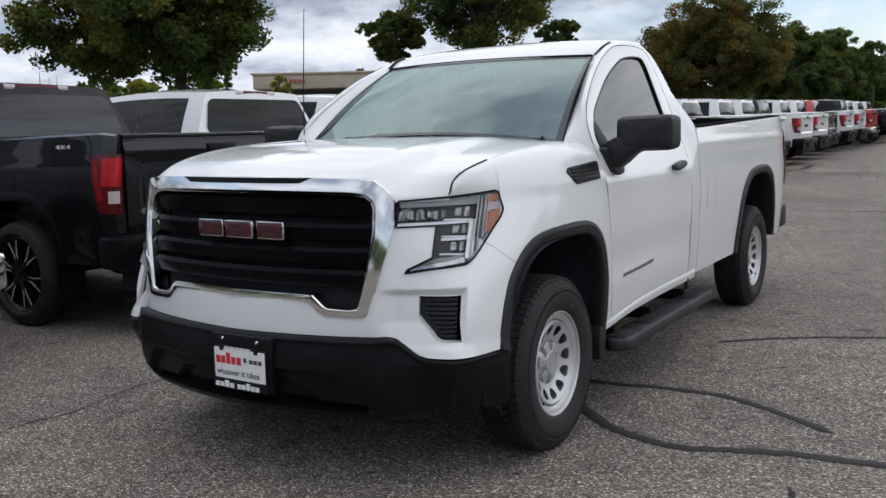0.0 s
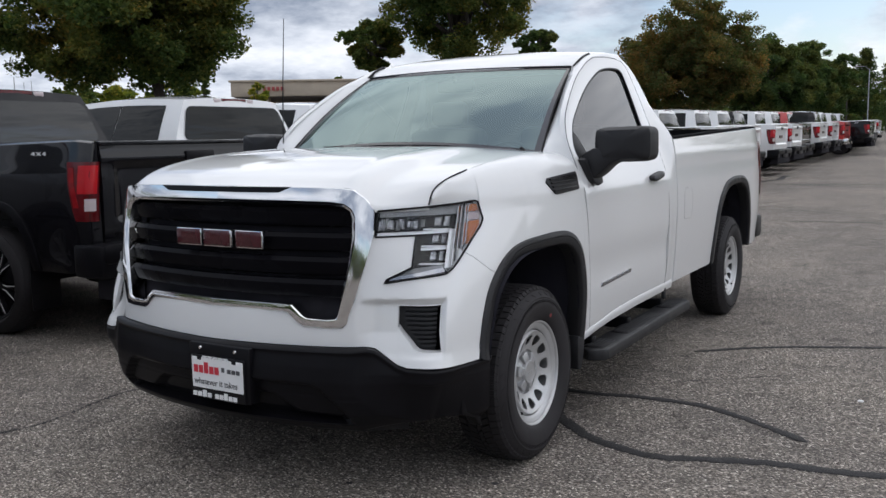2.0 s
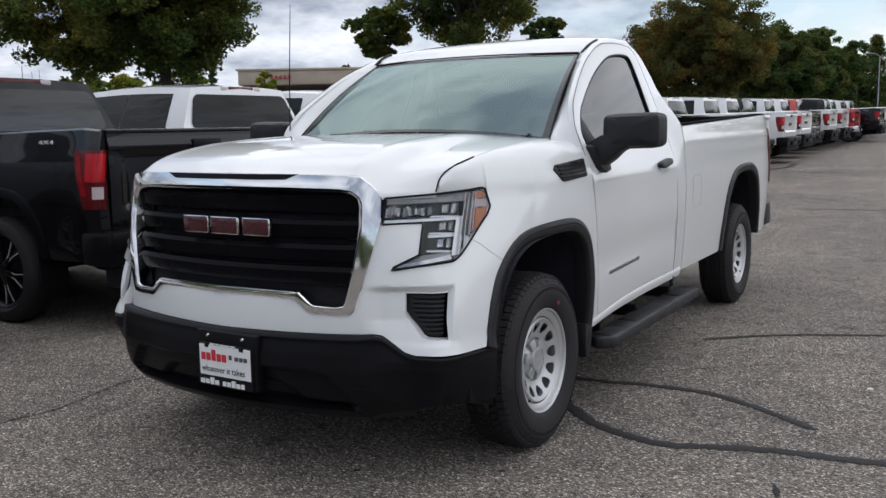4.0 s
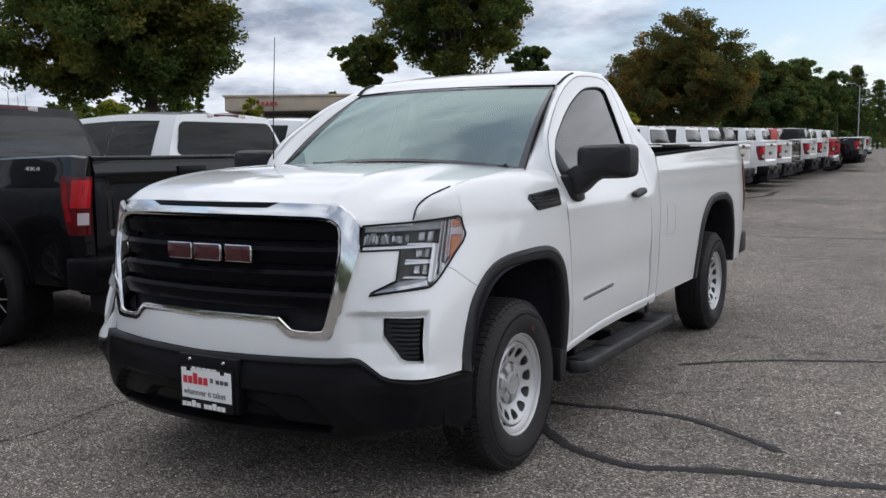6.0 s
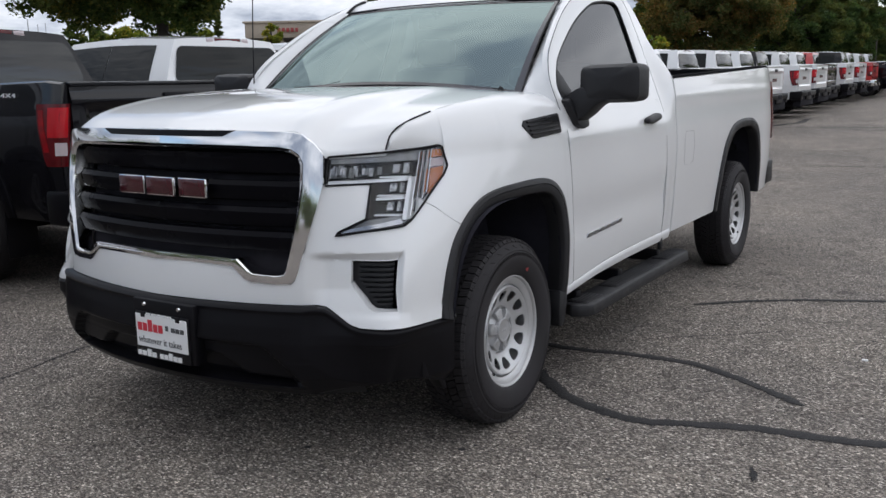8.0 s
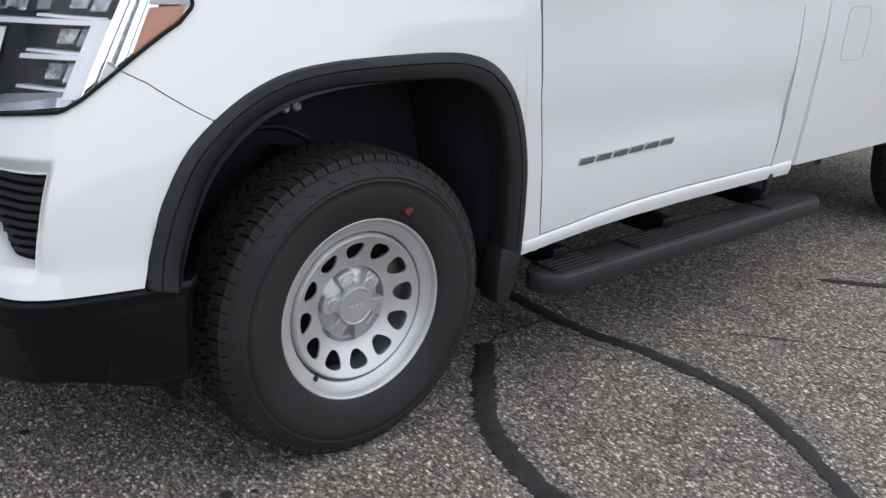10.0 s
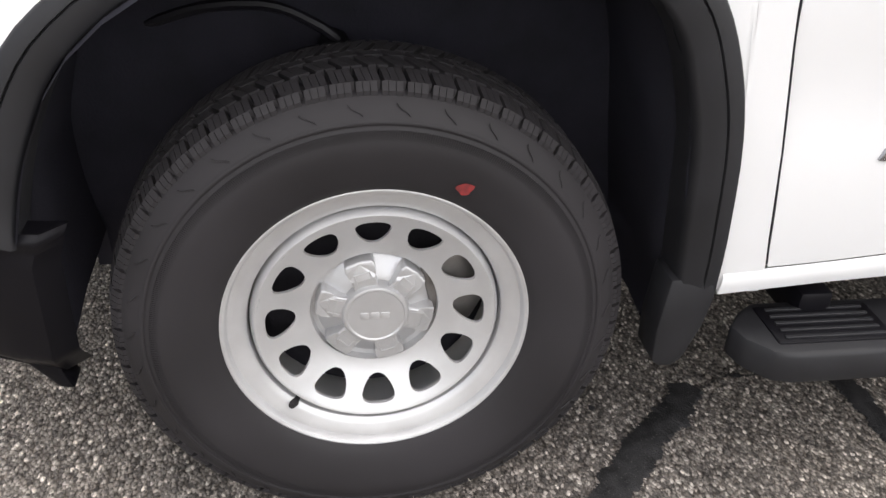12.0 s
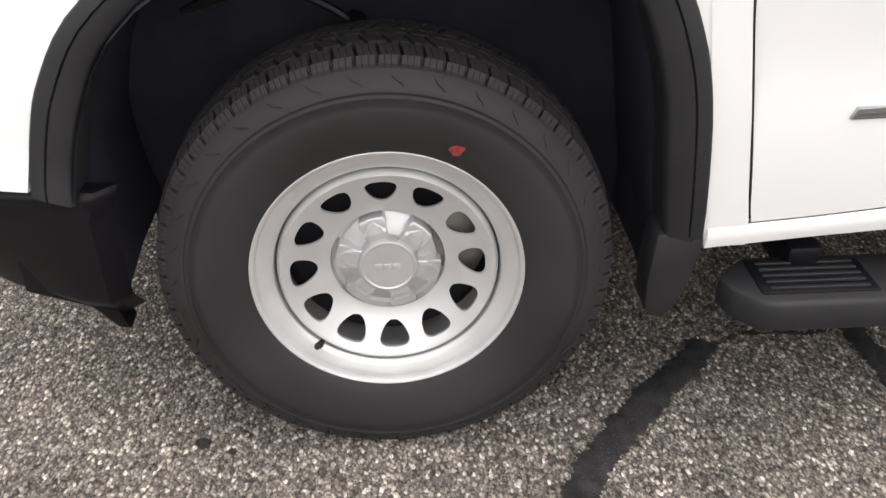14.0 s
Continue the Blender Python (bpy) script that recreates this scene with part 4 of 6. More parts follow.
        o -= .42 * max(0, .545 - z) * min(1, max(0, (u - 2.3) / 1.4)) * line([(4.3, 1.0), (5.3, .15), (5.6, .0)], u)
        return o + .007 * math.exp(-((z - line(BUMPER_TOP, u) + .014) / .010) ** 2)
    rows = []
    for u in spaced(-5.5, 5.5, 200):
        t = line(BUMPER_TOP, abs(u))
        rows.append([front(u, t - .004, -.02)] + [front(u, z, bump_out(u, z)) for z in spaced(t - .002, line([(2.3, .315), (3.4, .355), (4.6, .365), (5.2, .34), (5.5, .305)], abs(u)), 64)])
    P("front_bumper", grid(rows, lambda p: (-math.copysign(.03, p[0]), .03, 0)), SATIN, "black front bumper", smooth=50)
    tuck = lambda u: .09 * min(1, max(0, (abs(u) - 2.3) / 1.4)) * line([(4.3, 1.0), (5.3, .3), (5.6, .2)], abs(u))
    dam = grid([[front(u, .345, -.085 - tuck(u)), front(u, .31, -.095 - tuck(u)), front(u, .292, -.11 - tuck(u)), front(u, .288, -.14 - tuck(u))] for u in spaced(-3.1, 3.1, 60)])
    P("air_dam", dam, PLASTIC, "black flexible lower valance")
    P("skid_plate", grid([[(x, y, line([(-.9, .335), (-.3, .30)], y)) for x in spaced(-.5, .5, 6)] for y in spaced(-.72, -.3, 5)]), DARK)

    # flares and wheel housings
    for s in (-1, 1):
        fl = (lambda sh: sh) if s > 0 else flipped
        for f, a, rear in ((FLARE, ARCH, False), (REAR_FLARE, REAR_ARCH, True)):
            rows = []
            for (y0, z0), (y1, z1) in zip(smoothed(f, 57), smoothed(a, 57)):
                x0 = bed_x(z0, y0) if rear else (front(u_at(y0, z0), z0)[0] if y0 < .6 else side_x(z0))
                q = lambda t, o: (x0 + o, y0 + (y1 - y0) * t, z0 + (z1 - z0) * t)
                rows.append([q(.0, -.012), q(.01, .004), q(.07, .010), q(.36, .013), q(.39, .009), q(.42, .013), q(.88, .013), q(.97, .008), q(1.0, -.01), q(1.02, -.06)])
            P("wheel_arch_flare", fl(grid(rows)), PLASTIC, "black plastic wheel-arch moulding", smooth=50)
            ends = ([], []) if rear else ([(-.435, .345), (-.452, .42), (-.460, .49)], [(.468, .39), (.470, .335), (.462, .30)])
            P("wheel_liner", fl(wheel_liner(ends[0] + a + ends[1], 1)), LINER, "black inner wheel housing")
        P("splash_guard", fl(prism([(.447, .455), (.522, .455), (.526, .42), (.517, .365), (.497, .305), (.482, .286), (.455, .288), (.443, .300), (.440, .36)], lambda y, z, d: (.905 + d, y, z), .072, .008)), PLASTIC, "black splash guard behind the front wheel")
        P("bumper_end", fl(prism([(-.60, .44), (-.463, .505), (-.462, .36), (-.452, .30), (-.440, .272), (-.462, .276), (-.500, .322), (-.60, .358)], lambda y, z, d: (.885 + d, y, z), .05, .006)), SATIN, "black valance end ahead of the wheel")

    # doors, rocker, rear cab corner
    win = [(.60, 1.285), (.562, 1.30), (.546, 1.355), (.604, 1.435), (.690, 1.502), (.962, 1.645), (1.24, 1.748), (1.42, 1.779), (1.565, 1.785), (1.625, 1.775), (1.650, 1.735), (1.655, 1.60), (1.650, 1.452), (1.645, 1.285)]
    door = [(.60, 1.25), (.490, 1.25), (.487, 1.36), (.515, 1.43), (.61, 1.53), (.90, 1.705), (1.19, 1.815), (1.40, 1.842), (1.60, 1.846), (1.715, 1.828), (1.770, 1.75), (1.79, 1.60), (1.797, 1.452), (1.80, 1.25)]
    for s in (-1, 1):
        fl = (lambda sh: sh) if s > 0 else flipped
        d_top = lambda y: line([(.488, 1.252), (.56, 1.288), (1.645, 1.288), (1.80, 1.252)], y)
        f_y = lambda z: line([(.47, .602), (.49, .596), (.855, .527), (1.02, .510), (1.25, .490)], z)
        rows = []
        for i in range(31):
            t = i / 30
            col = []
            for j in range(25):
                z = .472 + (1.25 - .472) * j / 24
                y0 = f_y(z)
                y = y0 + (1.80 - y0) * t
                zb = line([(.53, .464), (.607, .469), (.70, .477), (.85, .494), (1.0, .505), (1.28, .514), (1.94, .517)], y)
                z = zb + (d_top(y) - zb) * j / 24
                crease = .007 * math.exp(-((z - 1.13) / .045) ** 2) - .011 * math.exp(-((z - .74) / .10) ** 2)
                col.append(on_side(y, z, crease))
            rows.append(col)
        body = grid(rows, (-.025, 0, 0))
        w2, d2 = smoothed(win, 66), smoothed(door, 66)
        rows = [[on_side(d[0] + (w[0] - d[0]) * t, d[1] + (w[1] - d[1]) * t, o) for d, w in zip(d2, w2)] for t, o in ((0, 0), (.3, .001), (.7, 0), (.93, -.002), (1.0, -.012))]
        frame_ = grid(rows, (-.03, 0, 0))
        dr = P("door", fl(joined(body, frame_)), WHITE, "white closed cab door")
        P("door_gap", fl(joined(tube([on_side(f_y(z) - .0025, z, -.0020) for z in spaced(.475, 1.24, 24)], .0020, 6), tube([on_side(p[0], p[1], .0005) for p in smoothed([(.487, 1.24), (.483, 1.36), (.512, 1.433), (.607, 1.533), (.897, 1.708), (1.187, 1.819), (1.40, 1.846), (1.60, 1.850)], 60)], .0014, 6), tube([on_side(p[0], p[1], .0003) for p in smoothed([(1.60, 1.850), (1.718, 1.832), (1.773, 1.753), (1.793, 1.60), (1.799, 1.452), (1.802, 1.25), (1.802, .8), (1.802, .475)], 50)], .0006, 6))), DARK, parent=dr)
        ring = [on_side(w[0], w[1], -.008) for w in w2]
        P("window_seal", fl(tube(ring + [ring[0]], .0075, 8)), SATIN, "black window seal", parent=dr)
        ys = spaced(.545, 1.656, 40)
        zt = lambda y: max(1.28, line([(.53, 1.36), (.60, 1.437), (.686, 1.508), (.952, 1.658), (1.224, 1.746), (1.42, 1.780), (1.565, 1.786), (1.625, 1.776), (1.652, 1.735), (1.66, 1.55)], y))
        pane = P("door_glass", facing(fl(grid([[on_side(y, 1.275 + (zt(y) - 1.275) * j / 10, -.014) for j in range(11)] for y in ys])), (s, 0, .3)), TINTED, "tinted door window", parent=dr)
        pane.visible_shadow = False
        hd = prism([(1.45, 1.150), (1.50, 1.142), (1.62, 1.158), (1.655, 1.168), (1.655, 1.193), (1.62, 1.196), (1.47, 1.178), (1.45, 1.170)], lambda y, z, d: (side_x(z) + .004 + d, y, z), .036, .009)
        P("door_handle", fl(hd), PLASTIC, "black door handle", parent=dr)
        for k in range(6):
            y = .712 + k * .0740
            z = .655 + k * .0030
            w = .060
            P("badge_bar", fl(prism([(y, z), (y + w, z + .0015), (y + w + .008, z + .0205), (y + .008, z + .0195)], lambda a, b, d: (side_x(b) - .012 + d, a, b), .012, .0015)), CHROME_DARK, "chrome and grey badge bar", parent=dr)
            P("badge_line", fl(prism([(y + .009, z + .0085), (y + w - .002, z + .0095), (y + w, z + .0125), (y + .010, z + .0115)], lambda a, b, d: (side_x(b) - .002 + d, a, b), .0035)), INK_GREY, parent=dr)
        rock = lambda y: line([(.53, .462), (.607, .467), (.70, .475), (.85, .492), (1.0, .503), (1.28, .512), (1.94, .515)], y)
        rock_low = lambda y: line([(.53, .412), (.72, .430), (.866, .441), (1.02, .447), (1.3, .453), (1.94, .456)], y)
        sill = grid([[on_side(y, z, o) for z, o in ((rock(y) - .002, -.002), (rock(y) - .010, .004), (rock(y) - .028, .005), (rock_low(y) + .006, .003), (rock_low(y), -.012), (rock_low(y) - .004, -.05), (rock_low(y), -.14))] for y in spaced(.532, 1.945, 24)], (-.0, 0, 0))
        P("rocker", fl(sill), WHITE, "white sill below the door")
        a = smoothed([(1.804, .472), (1.804, .8), (1.804, 1.25), (1.801, 1.452), (1.795, 1.60), (1.775, 1.755), (1.720, 1.834), (1.60, 1.850)], 40)
        b = smoothed([(1.962, .472), (1.964, .8), (1.975, 1.25), (1.992, 1.38), (1.950, 1.58), (1.900, 1.71), (1.830, 1.805), (1.70, 1.872)], 40)
        swell = lambda z: (bed_x(min(z, 1.37), 1.98) - side_x(z)) * line([(1.0, 1.0), (1.36, 1.0), (1.43, .55), (1.52, .12), (1.60, 0)], z) - .003
        rows = [[on_side(p[0] + (q[0] - p[0]) * t, p[1] + (q[1] - p[1]) * t, swell(p[1] + (q[1] - p[1]) * t) * t * t * (3 - 2 * t)) for p, q in zip(a, b)] for t in spaced(0, 1, 9)]
        P("cab_corner", fl(grid(rows, (-.03, 0, 0))), WHITE)
        # pillar beside the windscreen
        dl = smoothed([(.486, 1.235), (.483, 1.36), (.512, 1.433), (.607, 1.533), (.897, 1.708), (1.187, 1.819)], 30)
        wd = smoothed([(.785, .44, 1.322), (.775, .50, 1.368), (.752, .62, 1.455), (.728, .76, 1.556), (.695, .92, 1.666), (.665, 1.09, 1.772)], 30)
        rows = []
        for t in spaced(0, 1, 7):
            row = []
            for p, q in zip(dl, wd):
                o = Vector(on_side(p[0], p[1]))
                r = o.lerp(Vector(q), t)
                r += Vector((.5, -.45, .7)).normalized() * .018 * math.sin(math.pi * t)
                row.append(tuple(r))
            rows.append(row)
        P("windscreen_pillar", fl(grid(rows, (-.01, .02, -.01))), WHITE)
        # roof rail
        e0 = smoothed([(.897, 1.708), (1.187, 1.819), (1.40, 1.846), (1.60, 1.850), (1.70, 1.872)], 30)
        e1 = smoothed([(.675, 1.02, 1.735), (.69, 1.20, 1.832), (.69, 1.40, 1.872), (.685, 1.58, 1.882), (.675, 1.73, 1.880)], 30)
        rows = [[tuple(Vector(on_side(*p)).lerp(Vector(q), t) + Vector((.35, 0, .9)) * .008 * math.sin(math.pi * t)) for p, q in zip(e0, e1)] for t in spaced(0, 1, 5)]
        P("roof_rail", fl(grid(rows, (-.01, 0, -.02))), WHITE)
        P("roof_ditch", fl(tube([(q[0] - .002, q[1], q[2] + .001) for q in e1[3:11]], .009, 8)), SATIN, "black roof trim strip")
        # mirror
        mir = new("side_mirror")
        mir.parent = truck
        shell = []
        for t, sx0, sz, dy in ((0, .2, .35, .0), (.08, .75, .8, .01), (.25, .95, .96, .03), (.6, 1.0, 1.0, .08), (.9, .98, .98, .125), (1.0, .93, .93, .13), (.97, .88, .88, .12)):
            cx, cz = 1.135, 1.364
            loop = []
            for k in range(40):
                a = 2 * math.pi * k / 40
                c, s2 = math.cos(a), math.sin(a)
                ex = math.copysign(abs(c) ** .32, c) * .142 * sx0
                ez = math.copysign(abs(s2) ** .32, s2) * .084 * sz
                loop.append((cx + ex, .555 + dy * 1.15, cz + ez + .06 * ex * .3))
            shell.append(loop)
        v, f = grid(shell, closed=True)
        f.append(tuple(range(39, -1, -1)))
        P("mirror_housing", fl((v, f)), PLASTIC, "black plastic mirror housing", parent=mir)
        glass_ = [(1.135 + math.copysign(abs(math.cos(a)) ** .35, math.cos(a)) * .122, .70, 1.364 + math.copysign(abs(math.sin(a)) ** .35, math.sin(a)) * .072) for a in [2 * math.pi * k / 40 for k in range(40)]]
        P("mirror_glass", fl((glass_, [tuple(range(40))])), CHROME, "mirror glass", parent=mir)
        arm = prism([(.525, 1.295), (.66, 1.318), (.735, 1.325), (.73, 1.29), (.70, 1.22), (.685, 1.175), (.62, 1.165), (.57, 1.185)], lambda y, z, d: (side_x(z) - .01 + d, y, z), .045, .012)
        neck = prism([(.935, 1.315), (.935, 1.205), (.985, 1.192), (1.035, 1.225), (1.085, 1.272), (1.14, 1.292), (1.14, 1.34), (1.0, 1.35)], lambda x, z, d: (x, .565 + d, z), .125, .014)
        P("mirror_arm", fl(joined(arm, neck)), PLASTIC, "black mirror mount", parent=mir)
        P("mirror_sail", fl(prism([(.545, 1.305), (.545, 1.36), (.60, 1.43), (.63, 1.40), (.70, 1.295)], lambda y, z, d: (side_x(z) - .012 + d, y, z), .012, .002)), PLASTIC, parent=mir)
        # fender vent
        vp = lambda y, z, d: (Vector(fender_point(y, z)) + Vector((1, 0, .25)).normalized() * (d - .006)).to_tuple()
        vent = P("fender_vent", fl(prism([(.118, 1.205), (.135, 1.225), (.43, 1.243), (.438, 1.235), (.430, 1.166), (.42, 1.160), (.21, 1.149), (.185, 1.153)], vp, .012, .002)), PLASTIC, "black fender vent")
        for k in range(4):
            z = 1.168 + k * .017
            P("vent_slat", fl(prism([(.175 - k * .008, z - .006), (.395, z + .004), (.395, z + .012), (.170 - k * .008, z + .002)], vp, .018, .001)), GLOSS, parent=vent)
        # running board
        out = [(.625, .915), (.592, .938), (.562, .975), (.574, 1.010), (.606, 1.045), (.64, 1.055), (2.07, 1.055), (2.12, 1.02), (2.13, .955), (2.10, .915), (.66, .915)]
        step = P("running_board", fl(prism(out, lambda y, x, d: (x + .006 * (d < .02) * (x > 1), y, .308 + d), .056, .009)), PLASTIC, "black plastic running board")
        for y0, y1 in ((.62, .82), (.99, 1.60), (1.76, 2.04)):
            P("step_pad", fl(box(.932, 1.03, y0, y1, .362, .367, .003)), SATIN, parent=step)
            for k in range(5):
                P("pad_rib", fl(box(.942 + k * .018, .949 + k * .018, y0 + .015, y1 - .015, .366, .3705, .001, 1)), PLASTIC, parent=step)
        for y in (.72, 1.25, 1.85):
            P("step_bracket", fl(box(.70, .95, y - .03, y + .03, .335, .40, .01)), SATIN, parent=step)
        P("rocker_clip", fl(box(.955, .976, 1.80, 1.835, .41, .485, .006)), PLASTIC)

    # windscreen, roof, back of the cab
    top = lambda s: (.665 * s, .97 + .12 * s * s, 1.778 - .006 * s * s)
    bot = lambda s: (.785 * s, .40 + .04 * s * s, 1.376 - .054 * s * s)
    rows = []
    for v in spaced(0, 1, 14):
        row = []
        for s in spaced(-1, 1, 29):
            a, b = Vector(bot(s)), Vector(top(s))
            p = a.lerp(b, v) + Vector((0, -.55, .8)) * .03 * math.sin(math.pi * v)
            row.append(tuple(p))
        rows.append(row)
    ws = P("windscreen", facing(grid(rows), (0, -.6, .8)), WINDSCREEN, "large windscreen reflecting clouds")
    ws.visible_shadow = False
    over = lambda p: (p[0], p[1] - .0012, p[2] + .0016)
    frit = [grid([[over(Vector(r[e]).lerp(Vector(r[e + i]), f)) for f in spaced(0, w / 2, 3)] for r, w in zip(rows, spaced(.66, .36, len(rows)))]) for e, i in ((0, 2), (-1, -2))]
    frit.append(grid([[over(p) for p in rows[0]], [over(Vector(p).lerp(Vector(q), .35)) for p, q in zip(rows[0], rows[1])]]))
    frit.append(grid([[over(p) for p in rows[-1]], [over(Vector(p).lerp(Vector(q), .35)) for p, q in zip(rows[-1], rows[-2])]]))
    P("windscreen_border", joined(*[facing(f, (0, -.6, .8)) for f in frit]), FRIT, "black border printed on the windscreen")
    P("windscreen_band", joined(tube([tuple(Vector(p) + Vector((0, .004, .006))) for p in rows[-1]], .006, 8), tube([r[0] for r in rows], .005, 8), tube([r[-1] for r in rows], .005, 8)), SATIN, "black windscreen edging")
    P("cowl", grid([[(.82 * s, .38 + .05 * s * s - .01, 1.352 - .03 * s * s) for s in spaced(-1, 1, 21)], [(.80 * s, .44 + .05 * s * s, 1.372 - .045 * s * s) for s in spaced(-1, 1, 21)], [(.79 * s, .52 + .05 * s * s, 1.33) for s in spaced(-1, 1, 21)]]), SATIN, "black cowl panel")
    for x in (-.50, .10):
        P("wiper", joined(tube([(x + .58, .442, 1.345), (x + .30, .425, 1.366), (x, .408, 1.368)], .005, 6), tube([(x + .60, .43, 1.338), (x + .58, .442, 1.352)], .010, 8)), SATIN, "black wiper arm")
    rows = []
    for v in spaced(0, 1, 16):
        y0 = .975 + (1.74 - .975) * v
        row = []
        for s in spaced(-1, 1, 25):
            ed = curve([(.664, 1.094, 1.774), (.683, 1.20, 1.83), (.688, 1.40, 1.872), (.683, 1.58, 1.882), (.675, 1.70, 1.878)], v)
            cz = curve([(1.782,), (1.845,), (1.885,), (1.903,), (1.905,), (1.893,)], v)[0]
            x = ed[0] * s
            y = (.966 + .78 * v) * (1 - s * s) + ed[1] * s * s
            row.append((x, y, cz * (1 - abs(s) ** 2.4) + ed[2] * abs(s) ** 2.4))
        rows.append(row)
    P("roof", grid(rows, (0, 0, -.03)), WHITE, "white cab roof")
    back_top = rows[-1]
    rb = [[tuple(Vector(p).lerp(Vector((p[0] * 1.15, 1.945, 1.36)), t) + Vector((0, .04 * math.sin(math.pi * t), 0))) for p in back_top] for t in spaced(0, 1, 9)]
    P("cab_back", grid(rb, (0, -.02, 0)), WHITE)
    rg = [[(x, line([(1.40, 1.955), (1.62, 1.925), (1.78, 1.845)], z) + .012, z) for x in spaced(-.62, .62, 9)] for z in spaced(1.42, 1.76, 7)]
    P("rear_window", facing(grid(rg), (0, 1, .2)), TINTED, "tinted rear cab window").visible_shadow = False
    P("cab_rear_lower", box(-.93, .93, 1.90, 1.952, .50, 1.38), WHITE)
    # cabin
    P("cab_floor", box(-.93, .93, .64, 1.92, .50, .62), DARK)
    P("dashboard", joined(box(-.76, .76, .50, .80, 1.00, 1.285, .05), box(-.72, .72, .42, .70, 1.24, 1.315, .03)), CLOTH, "dark dashboard")
    P("firewall", box(-.80, .80, .47, .55, .55, 1.30), DARK)
    wheel_ring = [(.38 + .185 * math.cos(a), .86 + .07 * math.sin(a), 1.20 + .17 * math.sin(a)) for a in spaced(0, 2 * math.pi, 33)]
    P("steering_wheel", joined(tube(wheel_ring, .016, 8), tube([(.38, .80, 1.14), (.38, .86, 1.20)], [.03, .05], 10), tube([(.21, .86, 1.19), (.55, .86, 1.19)], .018, 8)), SATIN, "black steering wheel")
    for x in (-.40, .40):
        P("seat_back", box(x - .27, x + .27, 1.50, 1.66, .85, 1.47, .06), CLOTH, "dark grey cloth seat back")
        P("headrest", box(x - .13, x + .13, 1.55, 1.65, 1.48, 1.64, .045), CLOTH)
        P("seat_cushion", box(x - .28, x + .28, 1.0, 1.62, .72, .90, .06), CLOTH)
    P("interior_mirror", joined(box(-.12, .12, .98, 1.01, 1.66, 1.73, .02), tube([(0, .97, 1.755), (0, .99, 1.71)], .012, 8)), SATIN, "black interior mirror")
    P("headliner", grid([[(x, y, 1.745 + .08 * math.sin(math.pi * (y - 1.12) / 1.4)) for x in spaced(-.60, .60, 5)] for y in spaced(1.13, 1.80, 6)]), CLOTH)
    P("papers", prism([(-.45, .56), (-.15, .56), (-.15, .68), (-.45, .68)], lambda x, y, d: (x, y, 1.316 + d), .003), PAPER, "white papers on the dashboard")

    # bed
    for s in (-1, 1):
        fl = (lambda sh: sh) if s > 0 else flipped
        rows = []
        ys = spaced(1.978, 2.84, 12) + spaced(2.85, 3.1, 22) + spaced(3.12, 3.85, 16) + spaced(3.87, 4.10, 22) + spaced(4.12, 4.50, 10)
        for y in ys:
            f = line(REAR_FLARE, y) if REAR_FLARE[0][0] <= y <= REAR_FLARE[-1][0] else .49
            lo, hi = max(.49, f), bed_top(y)
            levels = spaced(lo, 1.10, 10)[:-1] + spaced(1.10, hi, 26)
            rows.append([(bed_x(z, y), y, z) for z in levels] + [(bed_x(hi, y) - .015, y, hi + .012), (bed_x(hi, y) - .05, y, hi + .014)])
        side_ = P("bed_side", fl(grid(rows, (-.03, 0, 0))), WHITE, "white bed side panel")
        P("bed_front_panel", fl(grid([[(bed_x(z, 1.98) - .003, 1.9685, z), (.78, 1.9685, z)] for z in spaced(.49, 1.365, 24)], (0, .008, 0))), WHITE, parent=side_)
        cap = grid([[(bed_x(bed_top(y), y) - .045 - dx, y, bed_top(y) + dz) for dx, dz in ((-.042, .008), (-.040, .0165), (-.030, .019), (.04, .019), (.055, .015), (.056, -.05))] for y in spaced(1.985, 4.48, 20)])
        P("bed_rail_cap", fl(cap), BEDLINER, "black bed rail cap", parent=side_)
        P("bed_inner_wall", fl(grid([[(bed_x(bed_top(y), y) - .10, y, bed_top(y) - .01), (.83, y, bed_top(y) - .08), (.82, y, .86)] for y in spaced(1.99, 4.48, 10)])), BEDLINER, parent=side_)
        if s > 0:
            # fuel door: a rounded flap with a thin gap round it
            hatch = [(2.212 + .092 * math.copysign(abs(math.cos(t)) ** .35, math.cos(t)), .968 + .098 * math.copysign(abs(math.sin(t)) ** .35, math.sin(t))) for t in spaced(0, 2 * math.pi, 41)[:-1]]
            P("fuel_door", prism(hatch, lambda y, z, d: (bed_x(z, y) - .0050 + d, y, z), .0053), WHITE, "white fuel door", parent=side_)
            ring = [(bed_x(z, y) + .0004, y, z) for y, z in hatch]
            P("fuel_door_gap", tube(ring + [ring[0]], .00045, 5), DARK, parent=side_)
        tl = grid([[(bed_x(z, y if y < 4.5 else 4.5) + o, y, z) for y, o in ((4.435, .002), (4.45, .008), (4.50, .010), (4.555, .0), (4.575, -.03), (4.575, -.14))] for z in spaced(.88, 1.33, 14)])
        P("tail_light", fl(tl), RED_LENS, "red wraparound tail light")
    P("bed_front_wall", box(-.945, .945, 1.972, 2.01, .80, 1.362, .006), BEDLINER)
    P("bed_front_rail", box(-.90, .90, 1.98, 2.035, 1.358, 1.378, .006), BEDLINER, "black rail cap")
    P("bed_floor", box(-.84, .84, 2.0, 4.45, .82, .86), BEDLINER)
    P("tailgate", box(-.80, .80, 4.43, 4.50, .70, 1.438, .012), WHITE, "white closed tailgate")
    P("tailgate_liner", box(-.84, .84, 4.405, 4.428, .86, 1.440, .006), BEDLINER, "black tailgate liner")
